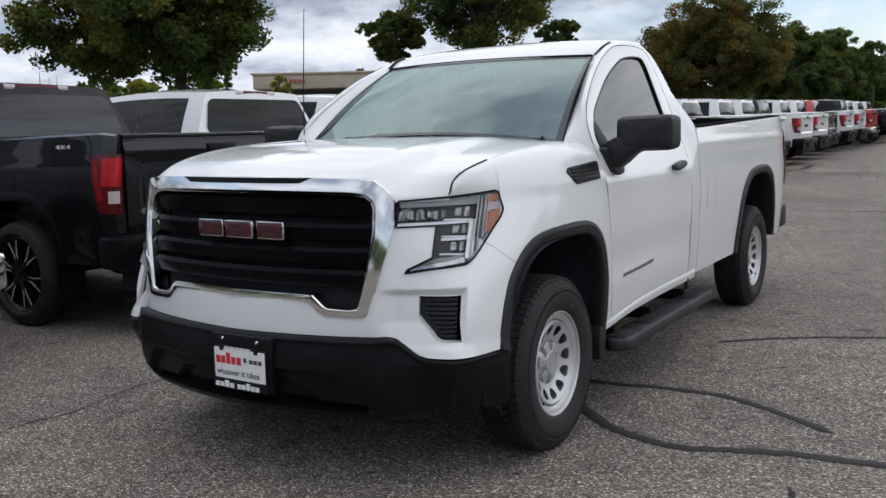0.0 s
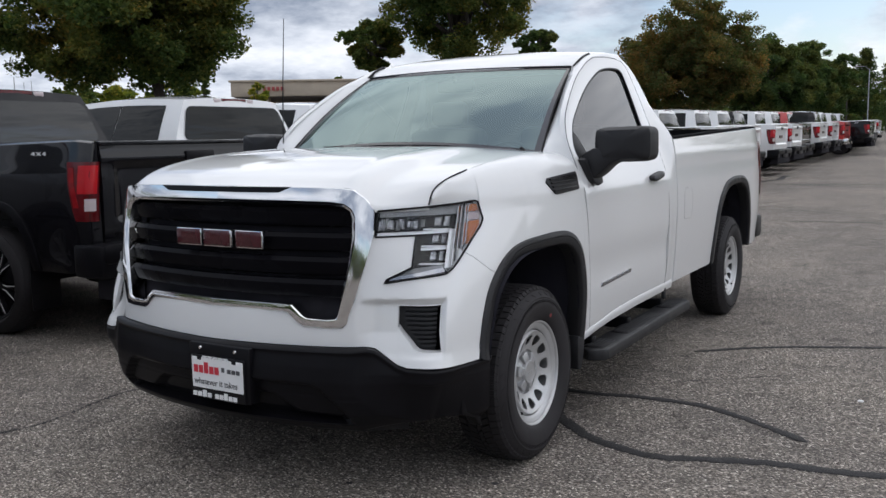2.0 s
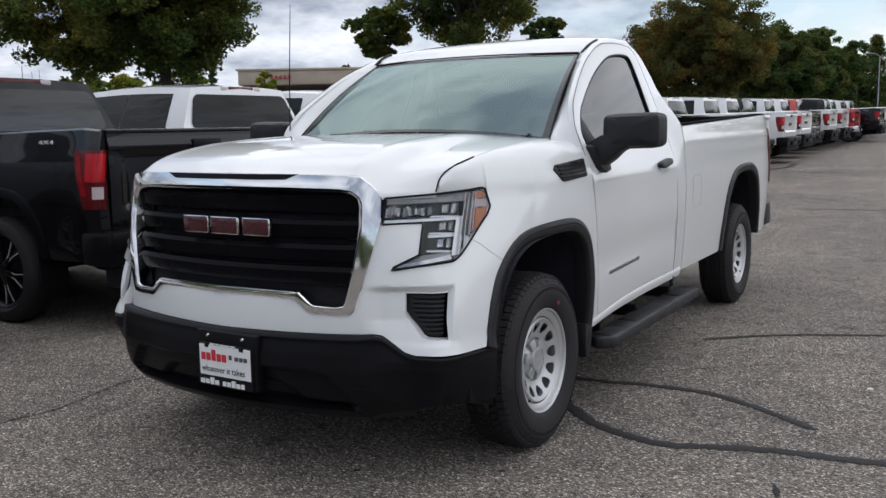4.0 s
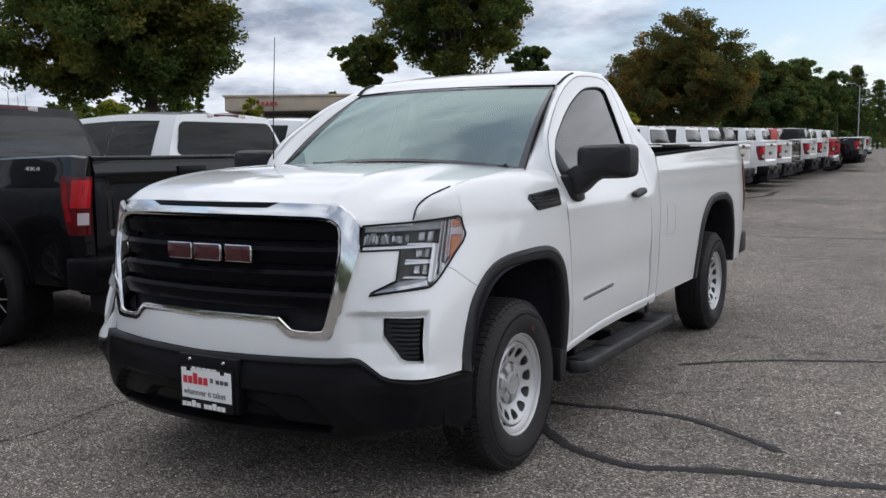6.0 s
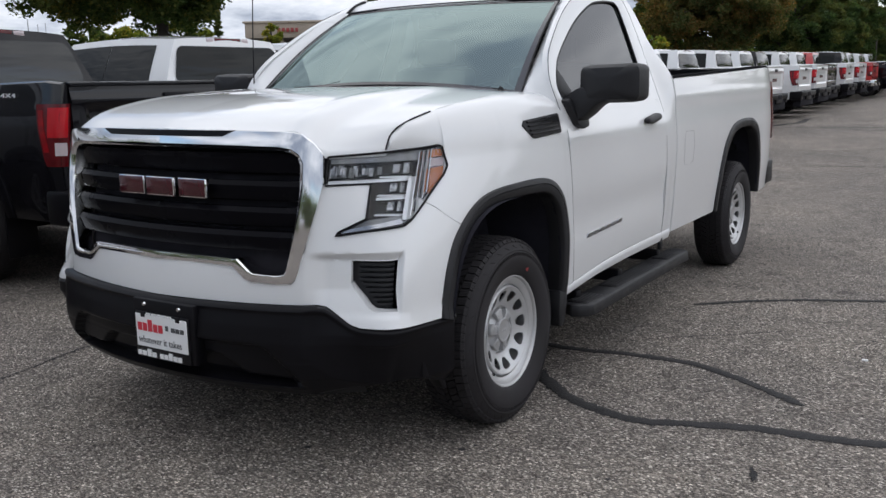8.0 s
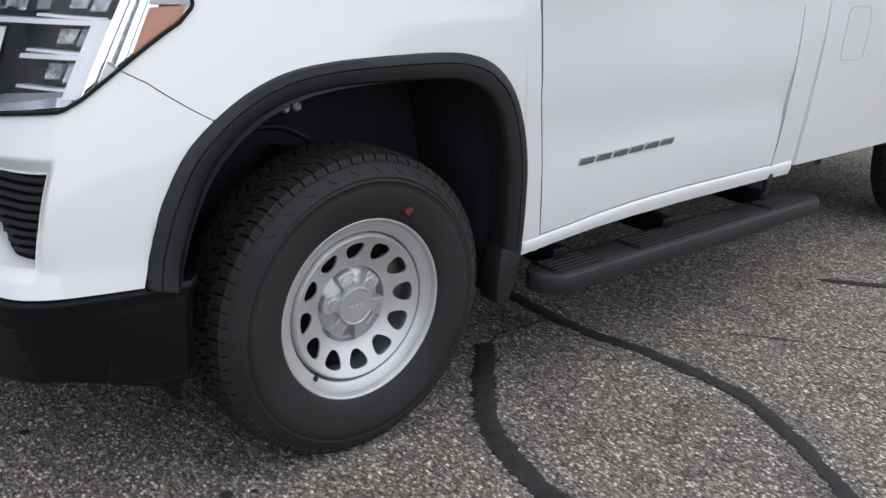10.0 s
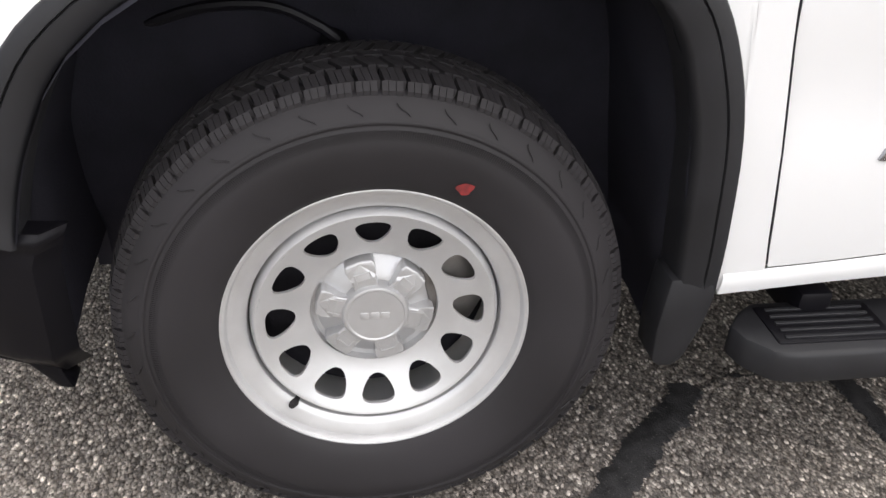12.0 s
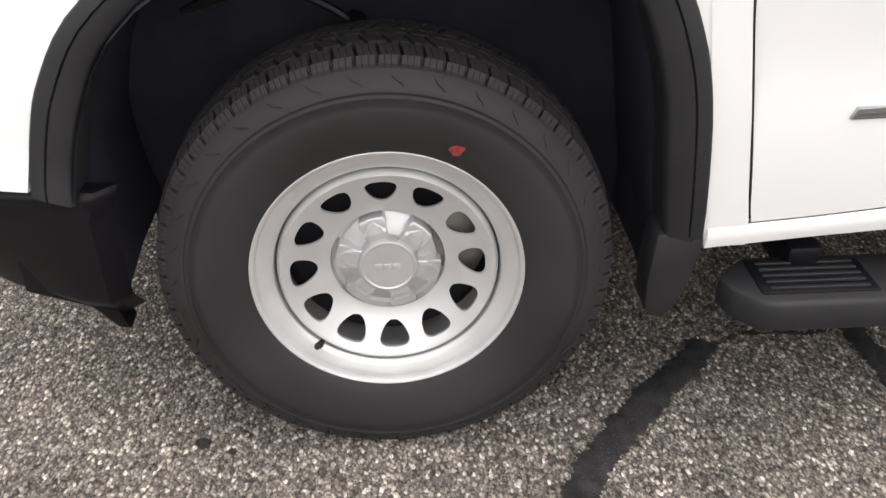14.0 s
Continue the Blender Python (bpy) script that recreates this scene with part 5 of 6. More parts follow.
    P("rear_bumper", joined(box(-.93, .93, 4.50, 4.72, .53, .70, .03), both(box(.82, .965, 4.40, 4.66, .50, .70, .03))), PLASTIC, "black rear step bumper")
    # frame, axles and exhaust, low in the shade
    for x in (-.42, .42):
        P("frame_rail", box(x - .04, x + .04, -.55, 4.4, .46, .60), DARK)
    P("underbody", box(-.80, .80, .66, 2.80, .58, .70), DARK)
    P("bed_underside", box(-.56, .56, 2.80, 4.35, .62, .74), DARK)
    P("front_axle", joined(tube([(-.75, 0, .388), (.75, 0, .388)], .05, 10), box(-.40, .40, -.35, .35, .30, .55, .05)), DARK)
    P("rear_axle", joined(tube([(-.75, 3.546, .388), (.75, 3.546, .388)], .05, 12), moved(lathe([(-.12, .02), (-.10, .12), (0, .15), (.10, .12), (.12, .02)], 20), Matrix.Translation((0, 3.546, .388)))), DARK)
    for s in (-1, 1):
        P("control_arm", tube([(s * .45, -.06, .62), (s * .62, -.04, .70), (s * .80, -.02, .72)], [.03, .025, .02], 8), DARK, "black suspension arm")
        P("liner_lip", tube(smoothed([(s * .80, -.30, .785), (s * .80, -.222, .809), (s * .80, -.134, .812), (s * .80, -.074, .788), (s * .80, -.04, .765)], 16), [.004] + [.008] * 14 + [.004], 8), SATIN, "black folded lip of the wheel housing")
        for y, z in ((.033, .811), (.0, .809)):
            P("liner_bolt", moved(lathe([(0, .013), (.008, .011), (.010, .006), (.008, .0001)], 12), Matrix.Translation((.615, y, z)) if s > 0 else Matrix.Translation((-.615, y, z)) @ pose(0, 0, 0, 0, 0, 180)), STEEL, "small bright bolt")
    P("antenna", joined(tube([(-.865, .49, 1.315), (-.865, .49, 1.345)], [.022, .012], 10), tube([(-.865, .49, 1.34), (-.868, .51, 1.70), (-.872, .545, 2.10)], [.0035, .003, .002], 6)), SATIN, "thin black whip antenna")

    # dealer plate on its bracket
    plate = new("dealer_plate")
    plate.parent = truck
    yb = -1.0
    P("plate_bracket", box(-.085, .235, yb - .006, yb + .05, .405, .625, .006), SATIN, "black plate bracket", parent=plate)
    P("plate_frame", box(-.068, .216, yb - .014, yb - .004, .405, .578, .004), GLOSS, "black plate frame", parent=plate)
    P("plate_face", box(-.062, .210, yb - .0165, yb - .010, .447, .570, .001, 1), PAPER, "white dealer plate with red and grey print", parent=plate)
    bars = [(-.050, .090, .508, .552, INK_RED), (.100, .118, .522, .540, INK_GREY), (.130, .200, .520, .536, INK_GREY), (-.060, .045, .412, .438, PAPER), (.060, .180, .412, .438, PAPER), (.0, .14, .572, .577, PAPER)]
    for x0, x1, z0, z1, mt in bars:
        n = max(1, round((x1 - x0) / .026))
        for k in range(n):
            a, b = x0 + (x1 - x0) * k / n, x0 + (x1 - x0) * (k + .78) / n
            P("print_bar", box(a, b, yb - .0185, yb - .015, z0, z1 if k % 3 == 2 or z1 - z0 < .02 else z0 + (z1 - z0) * .68), mt, parent=plate, smooth=0)
    font = bpy.data.curves.new("slogan", "FONT")
    font.body, font.size, font.extrude = "whatever it takes", .036, .0006
    tmp = bpy.data.objects.new("slogan_tmp", font)
    me = bpy.data.meshes.new_from_object(tmp)
    bpy.data.objects.remove(tmp)
    me.materials.append(INK_GREY)
    slogan = new("slogan", me)
    slogan.parent = plate
    slogan.matrix_basis = pose(-.050, yb - .0175, .463, 90, 0, 0) @ Matrix.Diagonal((.92, 1, 1, 1))
    for x in (-.02, .165):
        P("plate_screw", moved(lathe([(.006, .0001), (.006, .006), (0, .008)], 12), Matrix.Translation((x, yb - .006, .606)) @ pose(0, 0, 0, 0, 0, -90)), CHROME, parent=plate)
        P("plate_tab", box(x - .012, x + .012, yb - .019, yb - .012, .558, .580, .004), GLOSS, parent=plate)

    # wheels
    w = steel_wheel(truck)
    w.matrix_basis = pose(.9600, .006, .382, 0, -1.3, 0)
    spot = [(0.0240, .112 + .012 * math.cos(a) * (1 + .3 * math.sin(3 * a)), .236 + .009 * math.sin(a)) for a in spaced(0, 2 * math.pi, 14)[:-1]]
    P("paint_mark", (spot, [tuple(range(13))]), surface("red_mark", (.17, .014, .014), .7, vary=.5, scale=90), "small red paint mark", parent=w)
    for m in (pose(.957, 3.546, .382, 77), pose(-.957, .006, .382, 40, 0, 180), pose(-.957, 3.546, .382, 120, 0, 180)):
        c = copy_thing(w, pose(0, 0, 0))
        c.matrix_basis = m
        for o in [o for o in c.children if o.name.startswith("paint_mark")]:
            bpy.data.objects.remove(o)
    return truck


def fender_point(y, z):
    """A point of the fender's side at y, also where it rolls over towards the bonnet."""
    u = u_at(y, 1.12)
    if z <= 1.12:
        return front(u, z)
    a = Vector(front(u, 1.12))
    e = Vector(edge_at(a.y))
    c = Vector((a.x - .012, a.y, e.z - .012))
    lo, hi = 0.0, 1.0
    for _ in range(30):
        t = (lo + hi) / 2
        p = a * (1 - t) ** 2 + c * 2 * t * (1 - t) + e * t * t
        if p.z < z:
            lo = t
        else:
            hi = t
    return (p.x, y, z)


def bed_top(y):
    return line([(1.9, 1.368), (4.3, 1.437), (4.45, 1.438), (4.5, 1.425)], y)


def bed_x(z, y):
    k = sum(line([(.4, .965), (.5, .975), (.7, .990), (.85, .996), (1.0, 1.0), (1.12, .993), (1.20, .984), (1.255, .984), (1.285, .982), (1.31, .975), (1.45, .952)], z + d) for d in (-.02, -.01, 0, .01, .02)) / 5
    return k - .03 * max(0, (y - 4.1) / .4) ** 2


build_hero()

# ---- parked pickups ----
def bg_x(z):
    return line([(.45, .955), (.6, .985), (.9, 1.0), (1.1, .99), (1.25, .97), (1.42, .945)], z)


def spoke_wheel(parent, bright, hub_mat, big=1.0):
    """A road wheel with split spokes, its face towards +x."""
    w = new("wheel")
    w.parent = parent
    prof = [(-.01, .235 * big), (.012, .25 * big), (.024, .29 + .1 * (big - 1)), (.02, .335), (.004, .372), (-.03, .395), (-.10, .400), (-.17, .395), (-.21, .36), (-.22, .30), (-.20, .235 * big)]
    part("tyre", lathe(smoothed(prof, 40), 48), RUBBER, w)
    blocks = []
    for k in range(56):
        a = 2 * math.pi * k / 56
        blocks.append(wedge(-.06, -.004, a, a + .075, .375, .402, .02, 0, .016))
        blocks.append(wedge(-.14, -.075, a, a + .085, .385, .404, .03))
    part("tread", joined(*blocks), RUBBER, w, smooth=0)
    part("rim", lathe([(x, r * big) for x, r in ((-.19, .235), (-.17, .215), (-.03, .212), (-.01, .222), (.0, .232), (-.004, .24))], 48), hub_mat, w)
    part("wheel_back", lathe([(-.10, .214 * big), (-.10, 0)], 32), DARK, w)
    for k in range(6):
        a = 2 * math.pi * k / 6
        out = [(.03, -.022), (.12, -.020), (.214, -.048), (.214, -.018), (.13, .0), (.214, .018), (.214, .048), (.12, .020), (.03, .022)]
        c, s = math.cos(a), math.sin(a)
        out = [(r * big, q * big) for r, q in out]
        sp = part("spoke", prism(out, lambda r, q, d: (-.05 + d + .01 * (r < .1), r * s + q * c, r * c - q * s), .04, .004), hub_mat, w)
        for e in (-1, 1):
            ln = [(r * big, q * big) for r, q in ((.085, e * .018), (.125, e * .0165), (.21, e * .046), (.21, e * .040), (.128, e * .0115), (.088, e * .013))]
            part("spoke_edge", prism(ln if e > 0 else ln[::-1], lambda r, q, d: (-.011 + d + .01 * (r < .1), r * s + q * c, r * c - q * s), .003), bright, sp)
    part("centre_cap", lathe([(-.05, .05), (-.005, .045), (.0, .03), (.0, .0001)], 24), hub_mat, w)
    return w


def parked_pickup(paint, label, bumper, wheel_face, wheel_mat, near=False):
    """A crew-cab pickup. Local axes: it points to -y, its tailgate is at y = 0, its left is +x."""
    t = empty("parked_pickup", label, "pickup truck", "pickups parked in a row")
    P = lambda name, shape, mat, lab="", parent=t, smooth=40.0: part(name, shape, mat, parent, lab, smooth)
    top = lambda y: line([(-2.15, 1.385), (-.15, 1.425), (0, 1.41)], y)
    AX = -1.17
    arch = [(AX - .60, .52), (AX - .585, .64), (AX - .55, .76), (AX - .48, .88), (AX - .36, .965), (AX - .20, 1.0), (AX, 1.01), (AX + .20, 1.0), (AX + .34, .965), (AX + .45, .88), (AX + .53, .76), (AX + .57, .64), (AX + .585, .52)]
    FX = AX - 3.99
    sm = smoothed(arch, 49)
    for s in (1, -1):
        fl = (lambda sh: sh) if s > 0 else flipped
        rows = []
        for y in spaced(-2.14, -.005, 90):
            lo = max(.52, line(sm, y)) if sm[0][0] <= y <= sm[-1][0] else .52
            hi = top(y)
            taper = .03 * max(0, (y + .3) / .3) ** 2
            rows.append([(bg_x(z) - taper + .006 * math.exp(-((z - 1.2) / .05) ** 2), y, z) for z in spaced(lo, hi, 18)] + [(bg_x(hi) - taper - .02, y, hi + .012), (bg_x(hi) - .07, y, hi + .012), (bg_x(hi) - .09, y, hi - .05), (.83, y, .85)])
        side = P("bed_side", fl(grid(rows)), paint)
        P("bed_corner", fl(grid([[(bg_x(z) - .0305, -.006, z), (bg_x(z) - .045, .000, z), (.886, .004, z), (.886, -.05, z)] for z in spaced(.56, 1.418, 20)])), paint, parent=side)
        fr = []
        for (y, z) in sm:
            d = Vector((y - AX, z - .5)).normalized()
            q = lambda r, o: (bg_x(z) + o, y - d.x * r, z - d.y * r)
            fr.append([q(-.012, -.01), q(-.01, .012), q(.02, .020), q(.055, .018), q(.06, -.05)])
        P("wheel_arch_flare", fl(grid(fr)), PLASTIC if paint is not BLACK_PAINT else SATIN, parent=side)
        P("wheel_liner", fl(grid([[(.98, y, z), (.60, y, z)] for y, z in sm])), DARK, parent=side)
        # flap and side tube are added to block light under the truck
        P("light_block_flap", fl(box(.74, .97, AX + .46, AX + .475, .22, .60, .004)), SATIN, "black flap added to keep light from under the truck")
        P("light_block_step", fl(tube([(.90, -4.35, .44), (.955, -4.25, .36), (.955, -2.30, .36), (.90, -2.20, .44)], .045, 10)), SATIN, "black side tube added to keep light from under the truck")
        # tail light, wrapped round the corner
        tl = new("tail_light")
        tl.parent = t
        wrap = lambda z, y0, w, o: [(bg_x(z) - .03 * max(0, (y + .3) / .3) ** 2 + o, y, z) for y in spaced(y0, -.03, 6)] + [(bg_x(z) - .045 + o * .6, -.008 + o, z), (bg_x(z) - .06, .002 + o, z), (bg_x(z) - .06 - w, .004 + o, z)]
        lead = lambda z: line([(.89, -.115), (.95, -.140), (1.15, -.192), (1.29, -.205)], z)
        P("lens", fl(grid([wrap(z, lead(z), .02, .012) for z in spaced(.89, 1.288, 14)], (-.03, -.02, 0))), RED_LENS, "red tail light lens", parent=tl)
        P("reversing_lens", fl(grid([wrap(z, -.034, .002, .015) for z in spaced(.960, 1.042, 4)], (-.01, -.01, 0))), CLEAR_LENS, "clear reversing lens", parent=tl)
        P("lens_segment", fl(grid([wrap(z, -.095, .01, .016) for z in spaced(1.075, 1.265, 5)], (-.01, -.01, 0))), RED_BRIGHT, "brighter red lens segment", parent=tl)
        P("lens_segment", fl(grid([[(bg_x(z) - .03 * max(0, (y + .3) / .3) ** 2 + .0155, y, z) for y in spaced(lead(z) + .018, lead(z) + .062, 4)] for z in spaced(.98, 1.25, 8)], (-.01, 0, 0))), RED_MID, "red lens segment", parent=tl)
        # cab side below the glass
        rows = []
        farch = [(FX + y - AX, z - .03) for y, z in sm]
        for y in spaced(-6.0, -2.17, 120):
            lo = max(.50, line(farch, y)) if farch[0][0] <= y <= farch[-1][0] else .50
            hi = line([(-6.0, 1.16), (-5.7, 1.24), (-4.75, 1.36), (-2.17, 1.385)], y)
            nose = .10 * max(0, (-5.5 - y) / .5) ** 2
            rows.append([(bg_x(z) - nose - (.10 * max(0, (z - 1.15) / .2) ** 2 if y < -4.75 else 0), y, z) for z in spaced(lo, hi, 12)])
        P("cab_side", fl(grid(rows)), paint)
        P("wheel_liner", fl(grid([[(.96, y, z), (.60, y, z)] for y, z in farch])), DARK)
        for y in (-3.18, -4.35):
            P("door_gap", fl(tube([(bg_x(z) - .002, y, z) for z in spaced(.55, 1.37, 8)], .004, 5)), DARK)
        for y in (-2.45, -3.42):
            P("door_handle", fl(box(bg_x(1.2), bg_x(1.2) + .03, y - .18, y, 1.19, 1.225, .01)), paint)
        P("sill", fl(box(.80, .955, -4.50, -2.17, .42, .52, .02)), DARK)
        # glasshouse
        gh = lambda t2, v: Vector((.945 + (.715 - .945) * v ** 1.15, -2.17 - .10 * v + t2 * (-(4.75 - 2.17) + .10 * v + .82 * v), 1.385 + (1.862 - 1.385) * v + .03 * math.sin(math.pi * t2) * v))
        rows = [[tuple(gh(t2, v)) for t2 in spaced(0, 1, 16)] for v in spaced(0, 1, 9)]
        P("glasshouse_side", fl(grid(rows)), paint)
        for y0, y1, y2, y3 in ((-2.46, -3.205, -3.205, -2.50), (-3.215, -4.52, -3.97, -3.215)):
            # window corners at the belt (y0, y1) and at the head (y3, y2)
            gr = []
            for v in spaced(.05, .86, 8):
                f = (v - .05) / .81
                a, b = y0 + (y3 - y0) * f, y1 + (y2 - y1) * f
                at = lambda y: (y + 2.17 + .10 * v) / (-2.58 + .92 * v)
                gr.append([tuple(gh(at(y), v) + Vector((.006, 0, 0))) for y in spaced(a, b, 8)])
            P("door_glass", fl(grid(gr, (-.01, 0, 0))), SMOKED, "dark tinted side window")
        mr = box(.99, 1.24, -4.50, -4.36, 1.33, 1.53, .03)
        P("side_mirror", fl(joined(mr, box(.92, 1.02, -4.48, -4.40, 1.33, 1.40, .01))), SATIN, "black side mirror")
        for y in (AX, FX):
            w = spoke_wheel(t, wheel_face, wheel_mat, 1.2 if near else 1.05) if (y == AX and s == 1) else None
            if w:
                first = w
                w.matrix_basis = pose(.975, y, .40, 15)
            else:
                c = copy_thing(first, pose(0, 0, 0))
                c.matrix_basis = pose(s * .975, y, .40, 40 * s, 0, 0 if s > 0 else 180)
    # tailgate
    def gate_y(x, z):
        step = lambda a, b, v: min(1, max(0, (v - a) / (b - a)))
        sunk = step(.78, .72, abs(x)) * step(.86, .91, z) * step(1.285, 1.235, z)
        return .014 + .012 * math.sin(math.pi * (z - .72) / .70) + .014 * math.exp(-((z - 1.31) / .03) ** 2) - .030 * sunk
    gate = [[(x, gate_y(x, z), z) for x in spaced(-.878, .878, 45)] for z in spaced(.72, 1.405, 40)]
    tg = P("tailgate", joined(grid(gate, (0, -.05, 0)), box(-.878, .878, -.07, .030, 1.395, 1.425, .008)), paint)
    P("tailgate_handle", box(-.14, .14, .012, .046, 1.275, 1.345, .008), SATIN, "black tailgate handle", parent=tg)
    P("emblem_bar", box(-.22, .22, -.006, .012, 1.04, 1.12, .004), SATIN if paint is BLACK_PAINT else LOGO_RED, parent=tg)
    P("bed_front", box(-.88, .88, -2.15, -2.11, .80, 1.40), paint)
    P("bed_floor", box(-.84, .84, -2.1, -.05, .80, .85), PLASTIC)
    # rear bumper with corner steps
    bp = P("rear_bumper", joined(box(-.98, .98, -.03, .15, .60, .74, .035), both(box(.78, 1.0, -.18, .13, .50, .735, .035)), box(-.35, .35, .02, .145, .50, .66, .02)), bumper)
    P("step_pad", box(-.60, .60, .0, .13, .735, .745, .003), PLASTIC, parent=bp)
    # valance drawn extra low, to darken the ground behind it
    P("valance", box(-.88, .88, -.10, .10, .34, .60, .02), DARK)
    
    # unseen wheel and differential shapes, added to block light from behind
    P("light_block_wheel", moved(lathe([(-.10, .18), (-.12, .30), (-.08, .37), (.08, .37), (.12, .30), (.10, .18)], 28), Matrix.Translation((0, -.62, .46)) @ pose(0, 0, 0, 0, 90, 0)), RUBBER)
    P("light_block_differential", moved(lathe([(-.16, .02), (-.12, .14), (0, .18), (.12, .14), (.16, .02)], 18), Matrix.Translation((0, AX, .42))), DARK)
    P("number_plate_recess", box(-.19, .19, .145, .153, .60, .71, .004), DARK, parent=bp)
    # back of the cab, roof, front
    rows = []
    for v in spaced(0, 1, 8):
        z = 1.385 + (1.862 - 1.385) * v
        x = .945 + (.715 - .945) * v ** 1.15
        rows.append([(x * q, -2.17 - .10 * v + .03 * (1 - q * q), z + .028 * (1 - q * q) * v) for q in spaced(-1, 1, 15)])
    P("cab_back", grid(rows), paint)
    def back_y(x, z):
        v = (z - 1.385) / .477
        q = x / (.945 + (.715 - .945) * max(0, v) ** 1.15)
        return -2.17 - .10 * v + .03 * (1 - q * q)
    corner = lambda v: .075 * (1 - math.sqrt(max(0, 1 - max(0, 1 - min(v, 1 - v) * .365 / .075) ** 2)))
    rows2 = [[((.83 - .115 * v - corner(v)) * q, back_y((.83 - .115 * v - corner(v)) * q, 1.43 + .365 * v) + .009 + .013 * math.sin(math.pi * v), 1.43 + .365 * v) for q in spaced(-1, 1, 13)] for v in (0, .01, .03, .07, .12, .2, .35, .5, .65, .8, .88, .93, .97, .99, 1)]
    P("rear_window", grid(rows2, (0, -.008, 0)), NEAR_GLASS if near else SMOKED, "dark tinted rear window")
    P("brake_light", joined(box(-.20, .20, -2.275, -2.235, 1.832, 1.888, .010)), RED_LENS, "red high brake light")
    P("cargo_lamp", box(.205, .31, -2.272, -2.235, 1.836, 1.884, .008), CLEAR_LENS)
    P("cargo_lamp", flipped(box(.205, .31, -2.272, -2.235, 1.836, 1.884, .008)), CLEAR_LENS)
    rows = []
    for v in spaced(0, 1, 12):
        y = -2.27 + v * (-3.96 + 2.27)
        rows.append([(.715 * q, y + (.0 if v < 1 else 0), 1.862 + (.03 + .02 * math.sin(math.pi * v)) * (1 - abs(q) ** 2.5) + .03 * math.sin(math.pi * v)) for q in spaced(-1, 1, 17)])
    P("roof", grid(rows, (0, 0, -.02)), paint)
    rows = [[((.715 + (.80 - .715) * v) * q, -3.96 - .82 * v - .06 * (1 - q * q), 1.862 - .48 * v + .03 * (1 - q * q) * (1 - v)) for q in spaced(-1, 1, 13)] for v in spaced(0, 1, 8)]
    P("windscreen", grid(rows), SMOKED)
    rows = [[((.87 - .03 * v) * q, -4.74 - 1.25 * v, line([(0, 1.38), (.6, 1.31), (.85, 1.25), (1, 1.12)], v) + .03 * (1 - q * q)) for q in spaced(-1, 1, 11)] for v in spaced(0, 1, 12)]
    P("bonnet", grid(rows), paint)
    P("nose", box(-.86, .86, -6.05, -5.80, .45, 1.13, .05), SATIN)
    P("underbody", box(-.80, .80, -5.8, -.15, .50, .62), DARK)
    # unseen bulks below bed and cab, added to deepen the shade there
    P("light_block_wheel", moved(lathe([(-.11, .10), (-.11, .26), (-.10, .34), (-.06, .375), (.06, .375), (.10, .34), (.11, .26), (.11, .10)], 32), Matrix.Translation((0, -.50, .42)) @ Matrix.Rotation(radians(90), 4, "Y")), DARK)
    P("light_block_tank", box(.05, .70, -3.6, -2.1, .30, .52, .05), DARK)
    P("light_block_silencer", box(-.62, -.20, -2.9, -2.0, .32, .50, .06), DARK)
    P("axle", joined(tube([(-.8, AX, .40), (.8, AX, .40)], .06, 8), tube([(-.8, FX, .40), (.8, FX, .40)], .06, 8)), DARK)
    if near:
        font = bpy.data.curves.new("four_wheel_drive", "FONT")
        font.body, font.size, font.extrude = "4X4", .075, .001
        tmp = bpy.data.objects.new("tmp", font)
        me = bpy.data.meshes.new_from_object(tmp)
        bpy.data.objects.remove(tmp)
        me.materials.append(PAPER)
        o = new("decal", me)
        o.parent = t
        o["label"] = "silver 4X4 decal"
        o.matrix_basis = pose(bg_x(1.34) + .012, -.60, 1.330, 90, 0, 90) @ Matrix.Diagonal((1.35, .55, 1, 1))
    return t


RED_MID = surface("mid_red_lens", (0.22, 0.003, 0.006), 0.15, coat=0.08, spec=0.3, vary=0.3, scale=14, relief=0)
RED_BRIGHT = surface("bright_red_lens", (0.42, 0.005, 0.010), 0.15, coat=0.08, spec=0.3, vary=0.15, scale=9, relief=0)
NEAR_GLASS = surface("dark_window", (0.004, 0.005, 0.005), 0.02, spec=0.62, vary=0.1, relief=0)
SMOKED = surface("smoked_window", (0.004, 0.005, 0.005), 0.03, spec=0.24, vary=0.1, relief=0)
for pane in (NEAR_GLASS, SMOKED):
    # tempered glass is slightly wavy
    sway = noise_node(pane, 1.0, 2, 0.5)
    stretch = pane.node_tree.nodes.new("ShaderNodeMapping")
    stretch.inputs["Scale"].default_value = (1.2, 2.0, 11.0)
    pane.node_tree.links.new(sway.inputs["Vector"].links[0].from_socket, stretch.inputs["Vector"])
    pane.node_tree.links.new(stretch.outputs[0], sway.inputs["Vector"])
    bumped(pane, sway.outputs["Fac"], 0.5, 0.012)
ROW_X, ROW_Y, ROW_STEP = -2.50, 1.37, 2.72


def place(k, dx=0.0):
    y = ROW_Y + ROW_STEP * k
    return pose(ROW_X + dx - .018 * max(0, y - 24), y, ground_z(0, y), 0, 0, -90)


